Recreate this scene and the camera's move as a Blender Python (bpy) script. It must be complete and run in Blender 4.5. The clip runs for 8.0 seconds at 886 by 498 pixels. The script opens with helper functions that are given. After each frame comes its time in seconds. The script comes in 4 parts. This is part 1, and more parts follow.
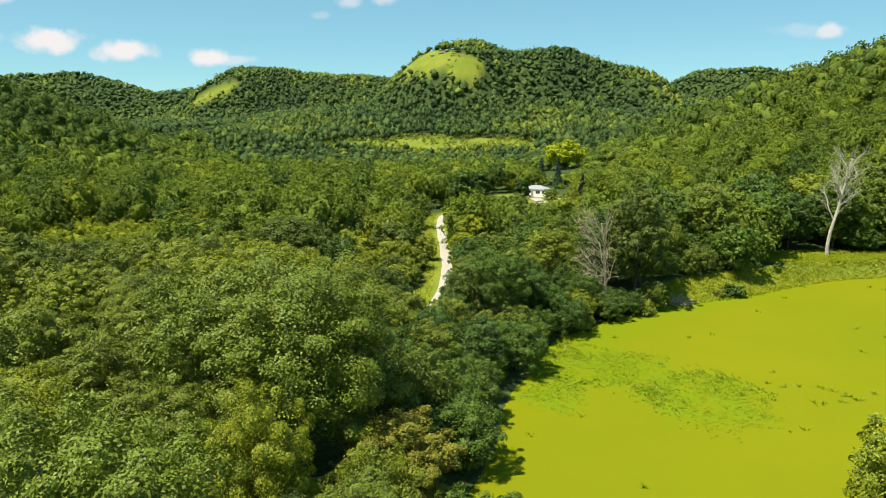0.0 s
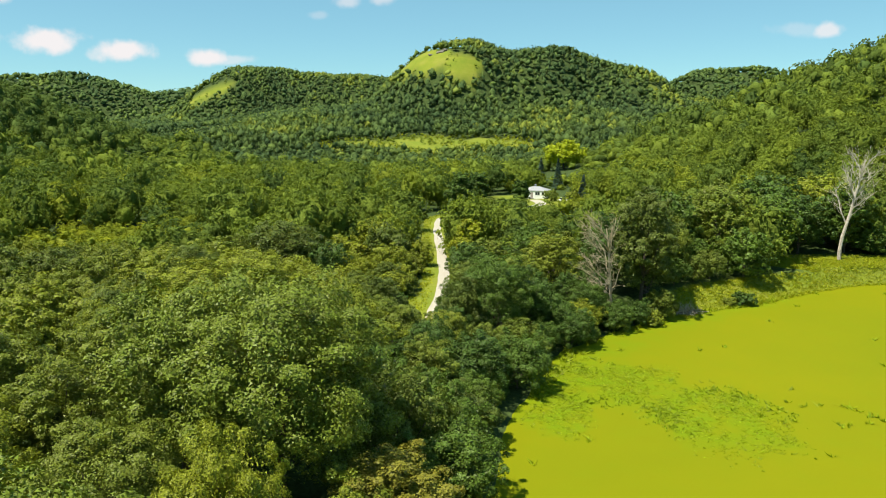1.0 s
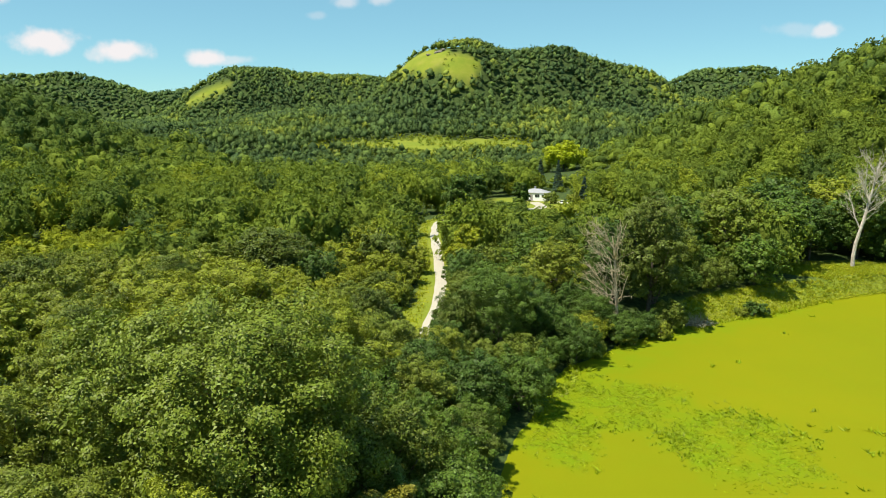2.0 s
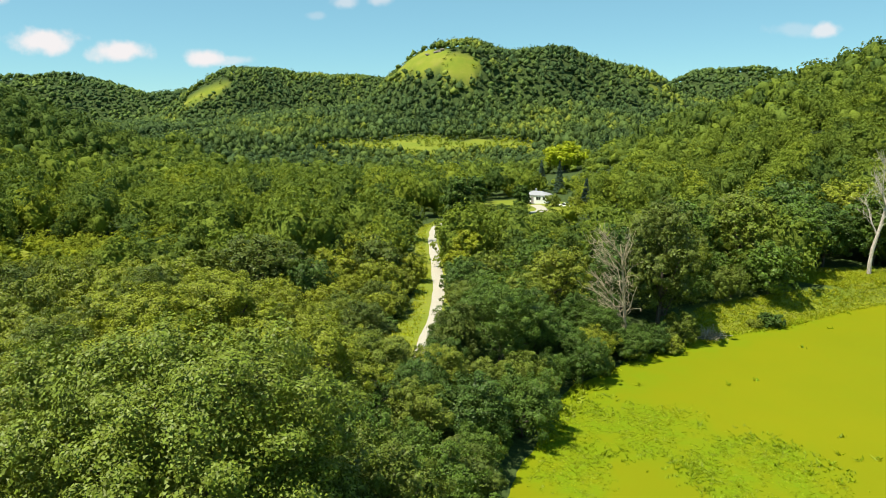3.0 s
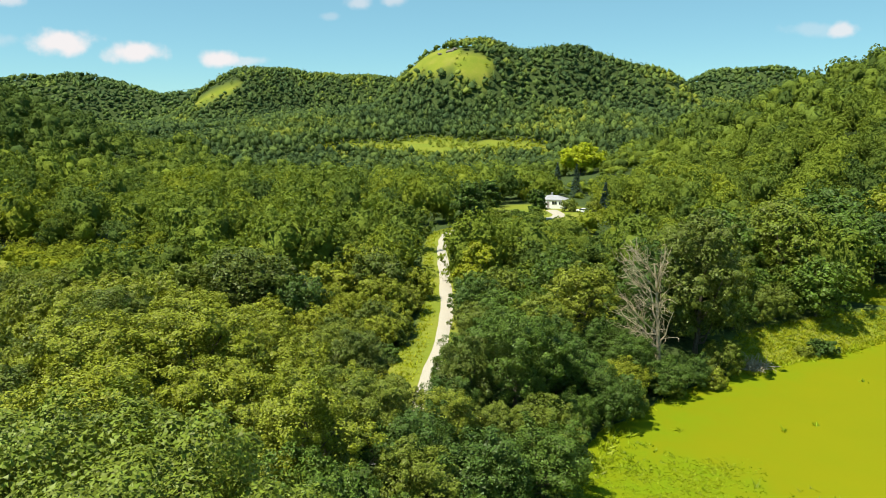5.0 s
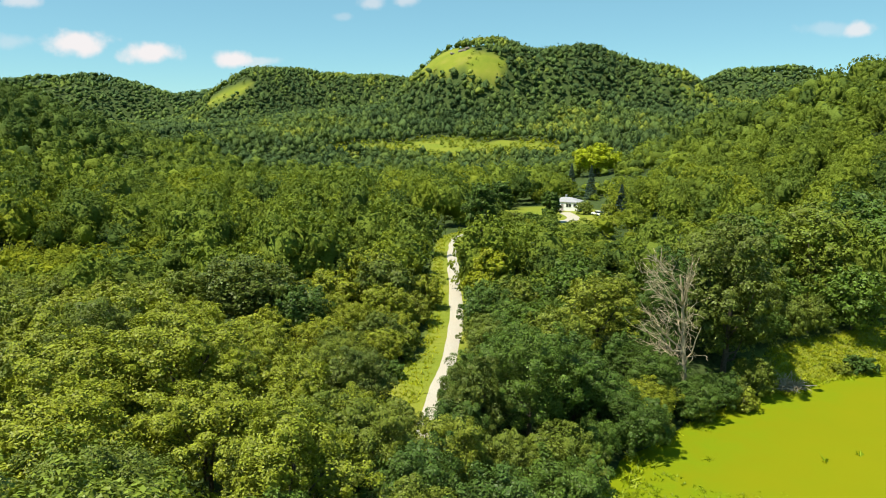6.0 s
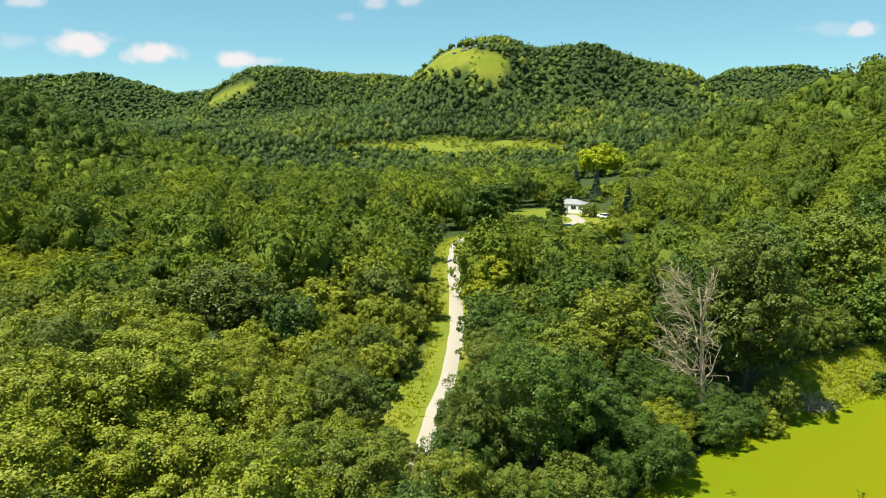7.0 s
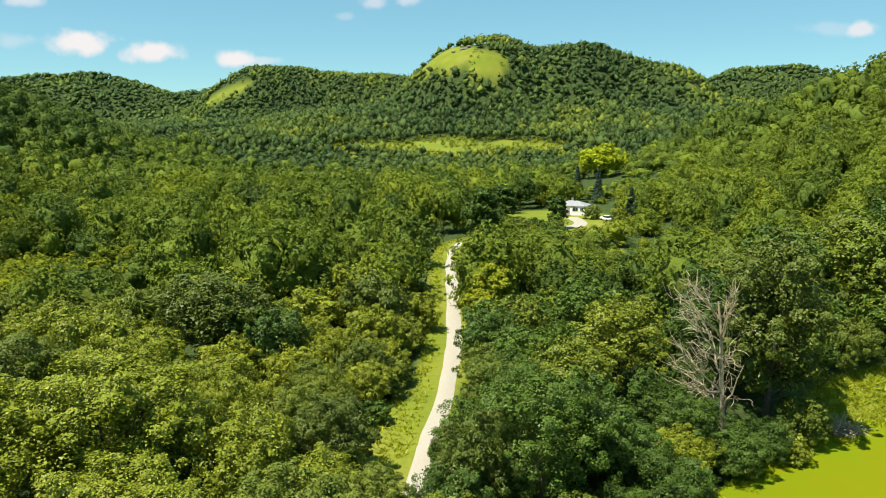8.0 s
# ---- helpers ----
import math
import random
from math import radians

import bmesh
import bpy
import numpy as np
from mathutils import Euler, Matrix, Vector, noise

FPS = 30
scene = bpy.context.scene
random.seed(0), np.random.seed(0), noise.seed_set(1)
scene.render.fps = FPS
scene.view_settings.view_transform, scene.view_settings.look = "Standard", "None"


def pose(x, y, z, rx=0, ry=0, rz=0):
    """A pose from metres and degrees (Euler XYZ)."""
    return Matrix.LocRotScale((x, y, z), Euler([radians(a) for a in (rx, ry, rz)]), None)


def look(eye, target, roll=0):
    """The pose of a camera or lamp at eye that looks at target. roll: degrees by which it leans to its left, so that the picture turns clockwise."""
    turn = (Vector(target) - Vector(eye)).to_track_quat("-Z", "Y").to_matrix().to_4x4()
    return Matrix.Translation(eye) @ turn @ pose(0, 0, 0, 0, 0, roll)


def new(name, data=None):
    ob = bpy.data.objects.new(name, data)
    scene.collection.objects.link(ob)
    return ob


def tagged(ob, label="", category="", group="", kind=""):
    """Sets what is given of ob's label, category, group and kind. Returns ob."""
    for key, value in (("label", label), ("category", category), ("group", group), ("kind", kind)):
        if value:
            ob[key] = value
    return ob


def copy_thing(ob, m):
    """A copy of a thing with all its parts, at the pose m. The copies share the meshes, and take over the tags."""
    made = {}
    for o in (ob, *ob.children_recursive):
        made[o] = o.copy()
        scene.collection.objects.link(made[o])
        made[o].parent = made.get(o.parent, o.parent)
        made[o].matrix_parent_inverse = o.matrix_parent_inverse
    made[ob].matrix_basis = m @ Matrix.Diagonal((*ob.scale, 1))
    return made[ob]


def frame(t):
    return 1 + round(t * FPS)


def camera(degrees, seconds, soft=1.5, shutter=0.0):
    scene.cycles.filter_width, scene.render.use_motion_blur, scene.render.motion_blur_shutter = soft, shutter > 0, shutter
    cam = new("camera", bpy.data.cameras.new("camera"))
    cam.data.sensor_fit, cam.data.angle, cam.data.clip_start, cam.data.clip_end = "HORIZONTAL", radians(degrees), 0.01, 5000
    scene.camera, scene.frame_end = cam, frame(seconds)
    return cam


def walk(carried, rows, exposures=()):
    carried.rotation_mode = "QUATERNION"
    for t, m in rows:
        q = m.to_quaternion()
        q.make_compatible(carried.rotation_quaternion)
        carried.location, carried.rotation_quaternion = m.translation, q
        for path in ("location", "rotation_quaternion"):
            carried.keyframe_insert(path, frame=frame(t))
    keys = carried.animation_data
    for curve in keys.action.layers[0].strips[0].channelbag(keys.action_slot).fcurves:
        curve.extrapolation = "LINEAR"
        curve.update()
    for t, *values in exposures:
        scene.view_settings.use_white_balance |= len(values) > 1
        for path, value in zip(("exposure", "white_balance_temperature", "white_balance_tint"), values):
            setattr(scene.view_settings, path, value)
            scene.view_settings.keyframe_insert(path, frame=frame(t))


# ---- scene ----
# ---------------------------------------------------------------- camera
cam = camera(63.4, 8.0, 0.9)
METRES, EYE, TILT, LEAN, TURN = 50.0, 32.0, -10.4, 0.0, 0.0
ROWS = [
    (0.0, 0.0, 0.0, 0.0, -0.0, 0.0, 0.0),
    (0.5, 0.0028, 0.0593, 0.0109, -0.06, -0.03, 0.04),
    (1.0, 0.0061, 0.1193, 0.0229, -0.12, -0.02, 0.09),
    (1.5, 0.0092, 0.1795, 0.0355, -0.19, -0.01, 0.12),
    (3.0, 0.0188, 0.3629, 0.0733, -0.27, 0.01, 0.18),
    (3.5, 0.0219, 0.4242, 0.0849, -0.02, 0.02, 0.15),
    (4.0, 0.0254, 0.4855, 0.0961, 0.26, 0.03, 0.1),
    (5.5, 0.0345, 0.6696, 0.128, 1.14, 0.05, -0.1),
    (6.0, 0.0376, 0.7308, 0.1386, 1.69, 0.05, -0.2),
    (6.5, 0.0403, 0.7918, 0.1492, 1.92, 0.05, -0.26),
    (7.0, 0.0426, 0.8549, 0.1594, 1.9, 0.05, -0.26),
    (7.5, 0.0439, 0.9183, 0.1696, 1.86, 0.05, -0.26),
    (8.0, 0.0452, 0.9824, 0.1803, 1.83, 0.02, -0.27),
]
walk(cam, [(t, pose(0, 0, EYE, TILT, LEAN, TURN) @ pose(METRES * x, METRES * y, METRES * z, 90 + pitch, roll, yaw)) for t, x, y, z, yaw, pitch, roll in ROWS], [(0.0, 0.88, 6700, 9), (8.0, 0.88, 6700, 9)])

# ---------------------------------------------------------------- sky and sun
SUN_TO = Vector((-0.39, -0.19, 0.90)).normalized()      # towards the sun
SUN_EL = math.asin(SUN_TO.z)
SUN_AZ = math.atan2(SUN_TO.x, SUN_TO.y)

world = bpy.data.worlds.new("sky")
scene.world = world
world.use_nodes = True
wt = world.node_tree
wt.nodes.clear()


def wnode(kind, **values):
    n = wt.nodes.new(kind)
    for k, v in values.items():
        n.inputs[int(k[1:])].default_value = v
    return n


def wmath(op, a, b=None):
    n = wt.nodes.new("ShaderNodeMath")
    n.operation = op
    for i, v in enumerate((a, b)):
        if v is None:
            continue
        if isinstance(v, (int, float)):
            n.inputs[i].default_value = v
        else:
            wt.links.new(v, n.inputs[i])
    return n.outputs[0]


sky = wt.nodes.new("ShaderNodeTexSky")
sky.sky_type, sky.sun_disc = "NISHITA", False
sky.sun_elevation, sky.sun_rotation = SUN_EL, SUN_AZ
sky.air_density, sky.dust_density, sky.ozone_density = 0.75, 0.0, 3.0
coord = wt.nodes.new("ShaderNodeTexCoord")
sep = wt.nodes.new("ShaderNodeSeparateXYZ")
wt.links.new(coord.outputs["Generated"], sep.inputs[0])
ahead = wmath("MAXIMUM", sep.outputs[1], 0.05)
plane = wt.nodes.new("ShaderNodeCombineXYZ")
wt.links.new(wmath("DIVIDE", sep.outputs[0], ahead), plane.inputs[0])
wt.links.new(wmath("DIVIDE", sep.outputs[2], ahead), plane.inputs[1])
puff = wt.nodes.new("ShaderNodeTexNoise")
puff.inputs["Scale"].default_value, puff.inputs["Detail"].default_value = 34.0, 5.0
wt.links.new(plane.outputs[0], puff.inputs["Vector"])
# small fair-weather clouds: place on the sky (side, height over the horizon), half sizes, weight
CLOUDS = [(-0.528, 0.1010, 0.056, 0.020, 1.0), (-0.430, 0.0885, 0.052, 0.016, 1.0), (-0.315, 0.0800, 0.032, 0.013, 1.0), (-0.283, 0.0765, 0.036, 0.008, 0.5),
          (0.521, 0.1145, 0.024, 0.012, 0.75), (0.48, 0.1160, 0.045, 0.012, 0.25), (-0.125, 0.151, 0.022, 0.010, 0.5), (-0.08, 0.155, 0.02, 0.010, 0.5),
          (-0.62, 0.104, 0.035, 0.012, 0.3), (-0.60, 0.158, 0.03, 0.012, 0.6), (-0.165, 0.134, 0.016, 0.007, 0.25)]
total = None
for cx, cy, hw, hh, weight in CLOUDS:
    off = wt.nodes.new("ShaderNodeVectorMath")
    off.operation = "SUBTRACT"
    off.inputs[1].default_value = (cx, cy, 0)
    wt.links.new(plane.outputs[0], off.inputs[0])
    scl = wt.nodes.new("ShaderNodeVectorMath")
    scl.operation = "MULTIPLY"
    scl.inputs[1].default_value = (1 / hw, 1 / hh, 0)
    wt.links.new(off.outputs[0], scl.inputs[0])
    ln = wt.nodes.new("ShaderNodeVectorMath")
    ln.operation = "LENGTH"
    wt.links.new(scl.outputs[0], ln.inputs[0])
    rough_edge = wmath("ADD", ln.outputs["Value"], wmath("MULTIPLY", wmath("SUBTRACT", puff.outputs["Fac"], 0.5), 1.5))
    fall = wt.nodes.new("ShaderNodeMapRange")
    fall.interpolation_type = "SMOOTHSTEP"
    fall.inputs[1].default_value, fall.inputs[2].default_value = 1.10, 0.30
    fall.inputs[3].default_value, fall.inputs[4].default_value = 0.0, weight
    wt.links.new(rough_edge, fall.inputs[0])
    total = fall.outputs[0] if total is None else wmath("MAXIMUM", total, fall.outputs[0])
in_front = wmath("GREATER_THAN", sep.outputs[1], 0.1)
total = wmath("MULTIPLY", total, in_front)
mix = wt.nodes.new("ShaderNodeMixRGB")
mix.inputs[2].default_value = (8.8, 8.6, 8.9, 1)
wt.links.new(total, mix.inputs[0])
tone = wt.nodes.new("ShaderNodeMixRGB")
tone.blend_type, tone.inputs[0].default_value, tone.inputs[2].default_value = "MULTIPLY", 1.0, (1.02, 1.40, 1.26, 1)
wt.links.new(sky.outputs[0], tone.inputs[1])
even = wt.nodes.new("ShaderNodeMixRGB")                 # thin summer haze evens out the blue
even.inputs[0].default_value, even.inputs[2].default_value = 0.45, (2.85, 6.2, 8.0, 1)
wt.links.new(tone.outputs[0], even.inputs[1])
wt.links.new(even.outputs[0], mix.inputs[1])
bg = wt.nodes.new("ShaderNodeBackground")
bg.inputs[1].default_value = 0.056
out = wt.nodes.new("ShaderNodeOutputWorld")
wt.links.new(mix.outputs[0], bg.inputs[0])
wt.links.new(bg.outputs[0], out.inputs[0])

sun_data = bpy.data.lights.new("sun", "SUN")
sun_data.energy, sun_data.angle, sun_data.color = 5.0, radians(0.53), (1.0, 0.95, 0.82)
sun = new("sun", sun_data)
sun.matrix_basis = look(SUN_TO * 400, (0, 0, 0))


# ---------------------------------------------------------------- materials
def material(name):
    m = bpy.data.materials.new(name)
    m.use_nodes = True
    nt = m.node_tree
    nt.nodes.clear()
    o = nt.nodes.new("ShaderNodeOutputMaterial")
    p = nt.nodes.new("ShaderNodeBsdfPrincipled")
    nt.links.new(p.outputs[0], o.inputs[0])
    return m, nt, p, o


def ramp(nt, fac, stops):
    r = nt.nodes.new("ShaderNodeValToRGB")
    el = r.color_ramp.elements
    while len(el) < len(stops):
        el.new(0.5)
    for e, (at, c) in zip(el, stops):
        e.position, e.color = at, (*c, 1)
    nt.links.new(fac, r.inputs[0])
    return r.outputs[0]


def noise_tex(nt, scale, detail=4.0, rough=0.55, source=None):
    n = nt.nodes.new("ShaderNodeTexNoise")
    n.inputs["Scale"].default_value, n.inputs["Detail"].default_value, n.inputs["Roughness"].default_value = scale, detail, rough
    if source is None:
        g = nt.nodes.new("ShaderNodeNewGeometry")
        source = g.outputs["Position"]
    nt.links.new(source, n.inputs["Vector"])
    return n.outputs["Fac"]


def mixc(nt, fac, a, b, mode="MIX"):
    n = nt.nodes.new("ShaderNodeMixRGB")
    n.blend_type = mode
    for i, v in ((0, fac), (1, a), (2, b)):
        if isinstance(v, (int, float)):
            n.inputs[i].default_value = v
        elif isinstance(v, tuple):
            n.inputs[i].default_value = (*v, 1)
        else:
            nt.links.new(v, n.inputs[i])
    return n.outputs[0]


def bump(nt, p, height, strength, distance):
    b = nt.nodes.new("ShaderNodeBump")
    b.inputs["Strength"].default_value, b.inputs["Distance"].default_value = strength, distance
    nt.links.new(height, b.inputs["Height"])
    nt.links.new(b.outputs[0], p.inputs["Normal"])


def attribute(nt, name):
    a = nt.nodes.new("ShaderNodeAttribute")
    a.attribute_name = name
    return a.outputs["Fac"]


def foliage(name, stops, by="object", through_light=0.13, grain=0.5, gloss=0.5, mottle=0.45, sheen=0.20, relief=0.0):
    """Leaves: hue from tree to tree, lightness from leaf to leaf, some light through the blade."""
    m, nt, p, o = material(name)
    if by == "object":
        info = nt.nodes.new("ShaderNodeObjectInfo")
        pick = info.outputs["Random"]
    else:
        pick = attribute(nt, by)
    base = ramp(nt, pick, stops)
    geo = nt.nodes.new("ShaderNodeNewGeometry")
    leaf = nt.nodes.new("ShaderNodeMapRange")
    leaf.inputs[3].default_value, leaf.inputs[4].default_value = 1 - grain, 1 + grain
    nt.links.new(geo.outputs["Random Per Island"], leaf.inputs[0])
    scaled = nt.nodes.new("ShaderNodeVectorMath")
    scaled.operation = "SCALE"
    nt.links.new(base, scaled.inputs[0])
    nt.links.new(leaf.outputs[0], scaled.inputs["Scale"])
    patch = noise_tex(nt, 0.35, 3.0)
    tone = mixc(nt, patch, scaled.outputs[0], mixc(nt, mottle, scaled.outputs[0], (0.19, 0.20, 0.008)))
    nt.links.new(tone, p.inputs["Base Color"])
    p.inputs["Roughness"].default_value = gloss
    p.inputs["Specular IOR Level"].default_value = sheen
    if relief:
        bump(nt, p, noise_tex(nt, 1.0 / relief, 5.0, 0.65), 1.0, relief)
    tr = nt.nodes.new("ShaderNodeBsdfTranslucent")
    lit = mixc(nt, 1.0, tone, (1.25, 1.2, 0.5), "MULTIPLY")
    nt.links.new(lit, tr.inputs[0])
    mx = nt.nodes.new("ShaderNodeMixShader")
    mx.inputs[0].default_value = through_light
    nt.links.new(p.outputs[0], mx.inputs[1])
    nt.links.new(tr.outputs[0], mx.inputs[2])
    nt.links.new(mx.outputs[0], o.inputs[0])
    return m


GREENS = [(0.0, (0.052, 0.088, 0.018)), (0.3, (0.080, 0.122, 0.018)), (0.65, (0.118, 0.158, 0.018)), (1.0, (0.156, 0.190, 0.018))]
leaf_mat = foliage("leaves_green", GREENS)
light_leaf_mat = foliage("leaves_light_green", [(0.0, (0.158, 0.200, 0.016)), (1.0, (0.205, 0.236, 0.016))])
dark_leaf_mat = foliage("leaves_dark_green", [(0.0, (0.038, 0.086, 0.016)), (1.0, (0.070, 0.128, 0.015))], mottle=0.2)
gold_leaf_mat = foliage("leaves_gold", [(0.0, (0.29, 0.345, 0.008)), (1.0, (0.32, 0.37, 0.008))], mottle=0.0, grain=0.3)
mid_leaf_mat = foliage("leaves_mid_green", [(0.0, (0.100, 0.148, 0.018)), (1.0, (0.112, 0.160, 0.018))])
olive_leaf_mat = foliage("leaves_olive_green", [(0.0, (0.080, 0.112, 0.020)), (1.0, (0.088, 0.120, 0.020))], mottle=0.25)
rust_leaf_mat = foliage("leaves_turning", [(0.0, (0.175, 0.152, 0.022)), (1.0, (0.160, 0.158, 0.020))])
spruce_mat = foliage("needles_blue_green", [(0.0, (0.026, 0.052, 0.034)), (1.0, (0.036, 0.066, 0.040))], through_light=0.08, mottle=0.0)
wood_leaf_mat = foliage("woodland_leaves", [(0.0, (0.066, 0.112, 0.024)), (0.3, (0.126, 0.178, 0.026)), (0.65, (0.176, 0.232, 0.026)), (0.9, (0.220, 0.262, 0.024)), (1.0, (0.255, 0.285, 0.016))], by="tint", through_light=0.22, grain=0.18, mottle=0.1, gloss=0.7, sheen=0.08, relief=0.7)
# bluer greens for the far woods: distance haze put into the leaf colour
hazed_leaf_mat = foliage("hazed_hill_leaves", [(0.0, (0.050, 0.092, 0.034)), (0.4, (0.080, 0.130, 0.038)), (0.75, (0.118, 0.174, 0.038)), (1.0, (0.200, 0.240, 0.036))], by="tint", through_light=0.2, mottle=0.08, grain=0.2, gloss=0.7, sheen=0.08, relief=1.0)


def bark(name, dark, light):
    m, nt, p, o = material(name)
    n = noise_tex(nt, 3.0, 6.0)
    nt.links.new(ramp(nt, n, [(0.3, dark), (0.7, light)]), p.inputs["Base Color"])
    p.inputs["Roughness"].default_value = 0.9
    bump(nt, p, n, 0.6, 0.05)
    return m


bark_mat = bark("bark_brown", (0.035, 0.026, 0.018), (0.12, 0.095, 0.07))
pale_wood_mat = bark("bleached_wood", (0.27, 0.235, 0.19), (0.47, 0.425, 0.36))
snag_mat = bark("grey_weathered_limbs", (0.24, 0.19, 0.12), (0.48, 0.40, 0.27))
dead_mat = bark("bare_wood_grey", (0.12, 0.09, 0.06), (0.33, 0.27, 0.195))


def ground_material():
    m, nt, p, o = material("ground_cover")
    fine, broad = noise_tex(nt, 1.6, 6.0), noise_tex(nt, 0.06, 4.0)
    floor_c = ramp(nt, fine, [(0.3, (0.022, 0.038, 0.010)), (0.7, (0.056, 0.084, 0.020))])
    grass_c = ramp(nt, broad, [(0.3, (0.150, 0.190, 0.018)), (0.55, (0.196, 0.216, 0.024)), (0.75, (0.250, 0.235, 0.048))])
    grass_c = mixc(nt, fine, mixc(nt, 1.0, grass_c, (0.62, 0.7, 0.6), "MULTIPLY"), grass_c)
    c = mixc(nt, attribute(nt, "grass"), floor_c, grass_c)
    nt.links.new(c, p.inputs["Base Color"])
    p.inputs["Roughness"].default_value = 0.95
    p.inputs["Specular IOR Level"].default_value = 0.15
    bump(nt, p, fine, 0.8, 0.25)
    return m


ground_mat = ground_material()


def duckweed_material():
    m, nt, p, o = material("duckweed_water")
    broad, mid, fine = noise_tex(nt, 0.035, 4.0), noise_tex(nt, 0.35, 5.0), noise_tex(nt, 6.0, 4.0)
    c = ramp(nt, broad, [(0.3, (0.146, 0.164, 0.004)), (0.7, (0.172, 0.176, 0.004))])
    c = mixc(nt, ramp(nt, mid, [(0.45, (0, 0, 0)), (0.8, (0.3, 0.3, 0.3))]), c, (0.138, 0.182, 0.004))
    weedy = nt.nodes.new("ShaderNodeMath")
    weedy.operation = "MULTIPLY"
    nt.links.new(attribute(nt, "weedy"), weedy.inputs[0])
    nt.links.new(ramp(nt, mid, [(0.35, (0.25, 0.25, 0.25)), (0.62, (0.9, 0.9, 0.9))]), weedy.inputs[1])
    c = mixc(nt, weedy.outputs[0], c, ramp(nt, fine, [(0.35, (0.100, 0.165, 0.005)), (0.65, (0.150, 0.205, 0.005))]))
    c = mixc(nt, fine, c, mixc(nt, 1.0, c, (0.86, 0.9, 0.8), "MULTIPLY"))
    nt.links.new(c, p.inputs["Base Color"])
    p.inputs["Roughness"].default_value = 0.8
    p.inputs["Specular IOR Level"].default_value = 0.04
    bump(nt, p, fine, 0.25, 0.03)
    return m


duckweed_mat = duckweed_material()


def gravel_material():
    m, nt, p, o = material("pale_gravel")
    fine, broad = noise_tex(nt, 9.0, 6.0, 0.7), noise_tex(nt, 0.5, 4.0)
    c = ramp(nt, fine, [(0.25, (0.22, 0.20, 0.16)), (0.75, (0.44, 0.41, 0.345))])
    c = mixc(nt, ramp(nt, broad, [(0.4, (0, 0, 0)), (0.75, (0.6, 0.6, 0.6))]), c, (0.33, 0.29, 0.22))
    nt.links.new(c, p.inputs["Base Color"])
    p.inputs["Roughness"].default_value = 0.95
    bump(nt, p, fine, 0.5, 0.04)
    return m


gravel_mat = gravel_material()


def plain(name, a, b, scale, rough, metal=0.0):
    m, nt, p, o = material(name)
    n = noise_tex(nt, scale, 5.0)
    nt.links.new(ramp(nt, n, [(0.3, a), (0.7, b)]), p.inputs["Base Color"])
    p.inputs["Roughness"].default_value, p.inputs["Metallic"].default_value = rough, metal
    bump(nt, p, n, 0.2, 0.02)
    return m


siding_mat = plain("white_siding", (0.72, 0.72, 0.70), (0.82, 0.82, 0.80), 2.0, 0.6)
roof_mat = plain("grey_shingles", (0.20, 0.205, 0.215), (0.30, 0.305, 0.32), 3.0, 0.85)
trim_mat = plain("white_trim", (0.78, 0.78, 0.76), (0.84, 0.84, 0.82), 1.0, 0.5)
glass_mat = plain("dark_window_glass", (0.015, 0.018, 0.02), (0.03, 0.035, 0.04), 0.5, 0.08)
door_mat = plain("door_paint", (0.25, 0.22, 0.20), (0.32, 0.28, 0.25), 1.0, 0.5)
rock_mat = plain("limestone", (0.10, 0.09, 0.075), (0.22, 0.20, 0.165), 0.6, 0.95)
brush_mat = plain("dry_brush", (0.13, 0.10, 0.06), (0.26, 0.21, 0.14), 3.0, 0.95)


# ---------------------------------------------------------------- lie of the land
def bell(x, y, cx, cy, rx, ry, turn, h, power=2.0):
    c, s = math.cos(radians(turn)), math.sin(radians(turn))
    u, v = ((x - cx) * c + (y - cy) * s) / rx, (-(x - cx) * s + (y - cy) * c) / ry
    return h * np.exp(-((u * u + v * v) ** (power / 2)))


# bluffs round the valley: centre, half widths, turn, height, squareness
BLUFFS = [
    (8, 870, 88, 120, 0, 115, 3.0), (90, 900, 110, 130, 0, 97, 3.0), (198, 930, 124, 130, 0, 89, 3.4), (60, 900, 330, 210, 0, 48, 2.4),
    (-312, 1190, 117, 150, 0, 97, 2.8), (-130, 1260, 245, 160, 0, 95, 3.2), (-230, 1150, 330, 260, 0, 34, 2.4),
    (-900, 1650, 350, 260, 0, 117, 3.0), (-520, 2350, 900, 300, 0, 116, 3.0),
    (590, 1500, 230, 250, 0, 117, 2.6), (420, 1300, 330, 260, 0, 50, 2.2), (1000, 1700, 450, 300, 0, 95, 2.6),
    (322, 350, 192, 190, 0, 70, 3.0), (-385, 385, 158, 175, 0, 86, 2.2), (620, 760, 260, 260, 0, 90, 2.6), (-740, 820, 300, 300, 0, 60, 2.2),
    (-1000, -500, 480, 450, 0, 90, 3.0), (1000, -500, 480, 450, 0, 90, 3.0), (0, -1500, 900, 500, 0, 100, 3.0),
]
SHORE_Y = (-60, 30, 56, 69, 81, 92, 98.6, 109, 113, 118, 122, 126.6, 135.5, 140.5, 143, 150, 158)
SHORE_X = (3, 2.5, 4.1, 7.0, 9.2, 12.5, 16.3, 25.8, 30, 38, 43, 54, 67.5, 81, 91, 130, 400)
ROAD_Y = (88, 95, 101.8, 105.3, 110.2, 117, 128, 138, 150, 166, 187, 205, 214, 221, 228, 238)
ROAD_X = (-5, -2.9, -1.7, -1.6, -0.9, -0.2, 0.3, 0.8, 0.6, 0.0, -0.7, -0.8, 0.2, 3.5, 10.0, 24.0)


def lapse(a, b, v):
    t = np.clip((v - a) / (b - a), 0, 1)
    return t * t * (3 - 2 * t)


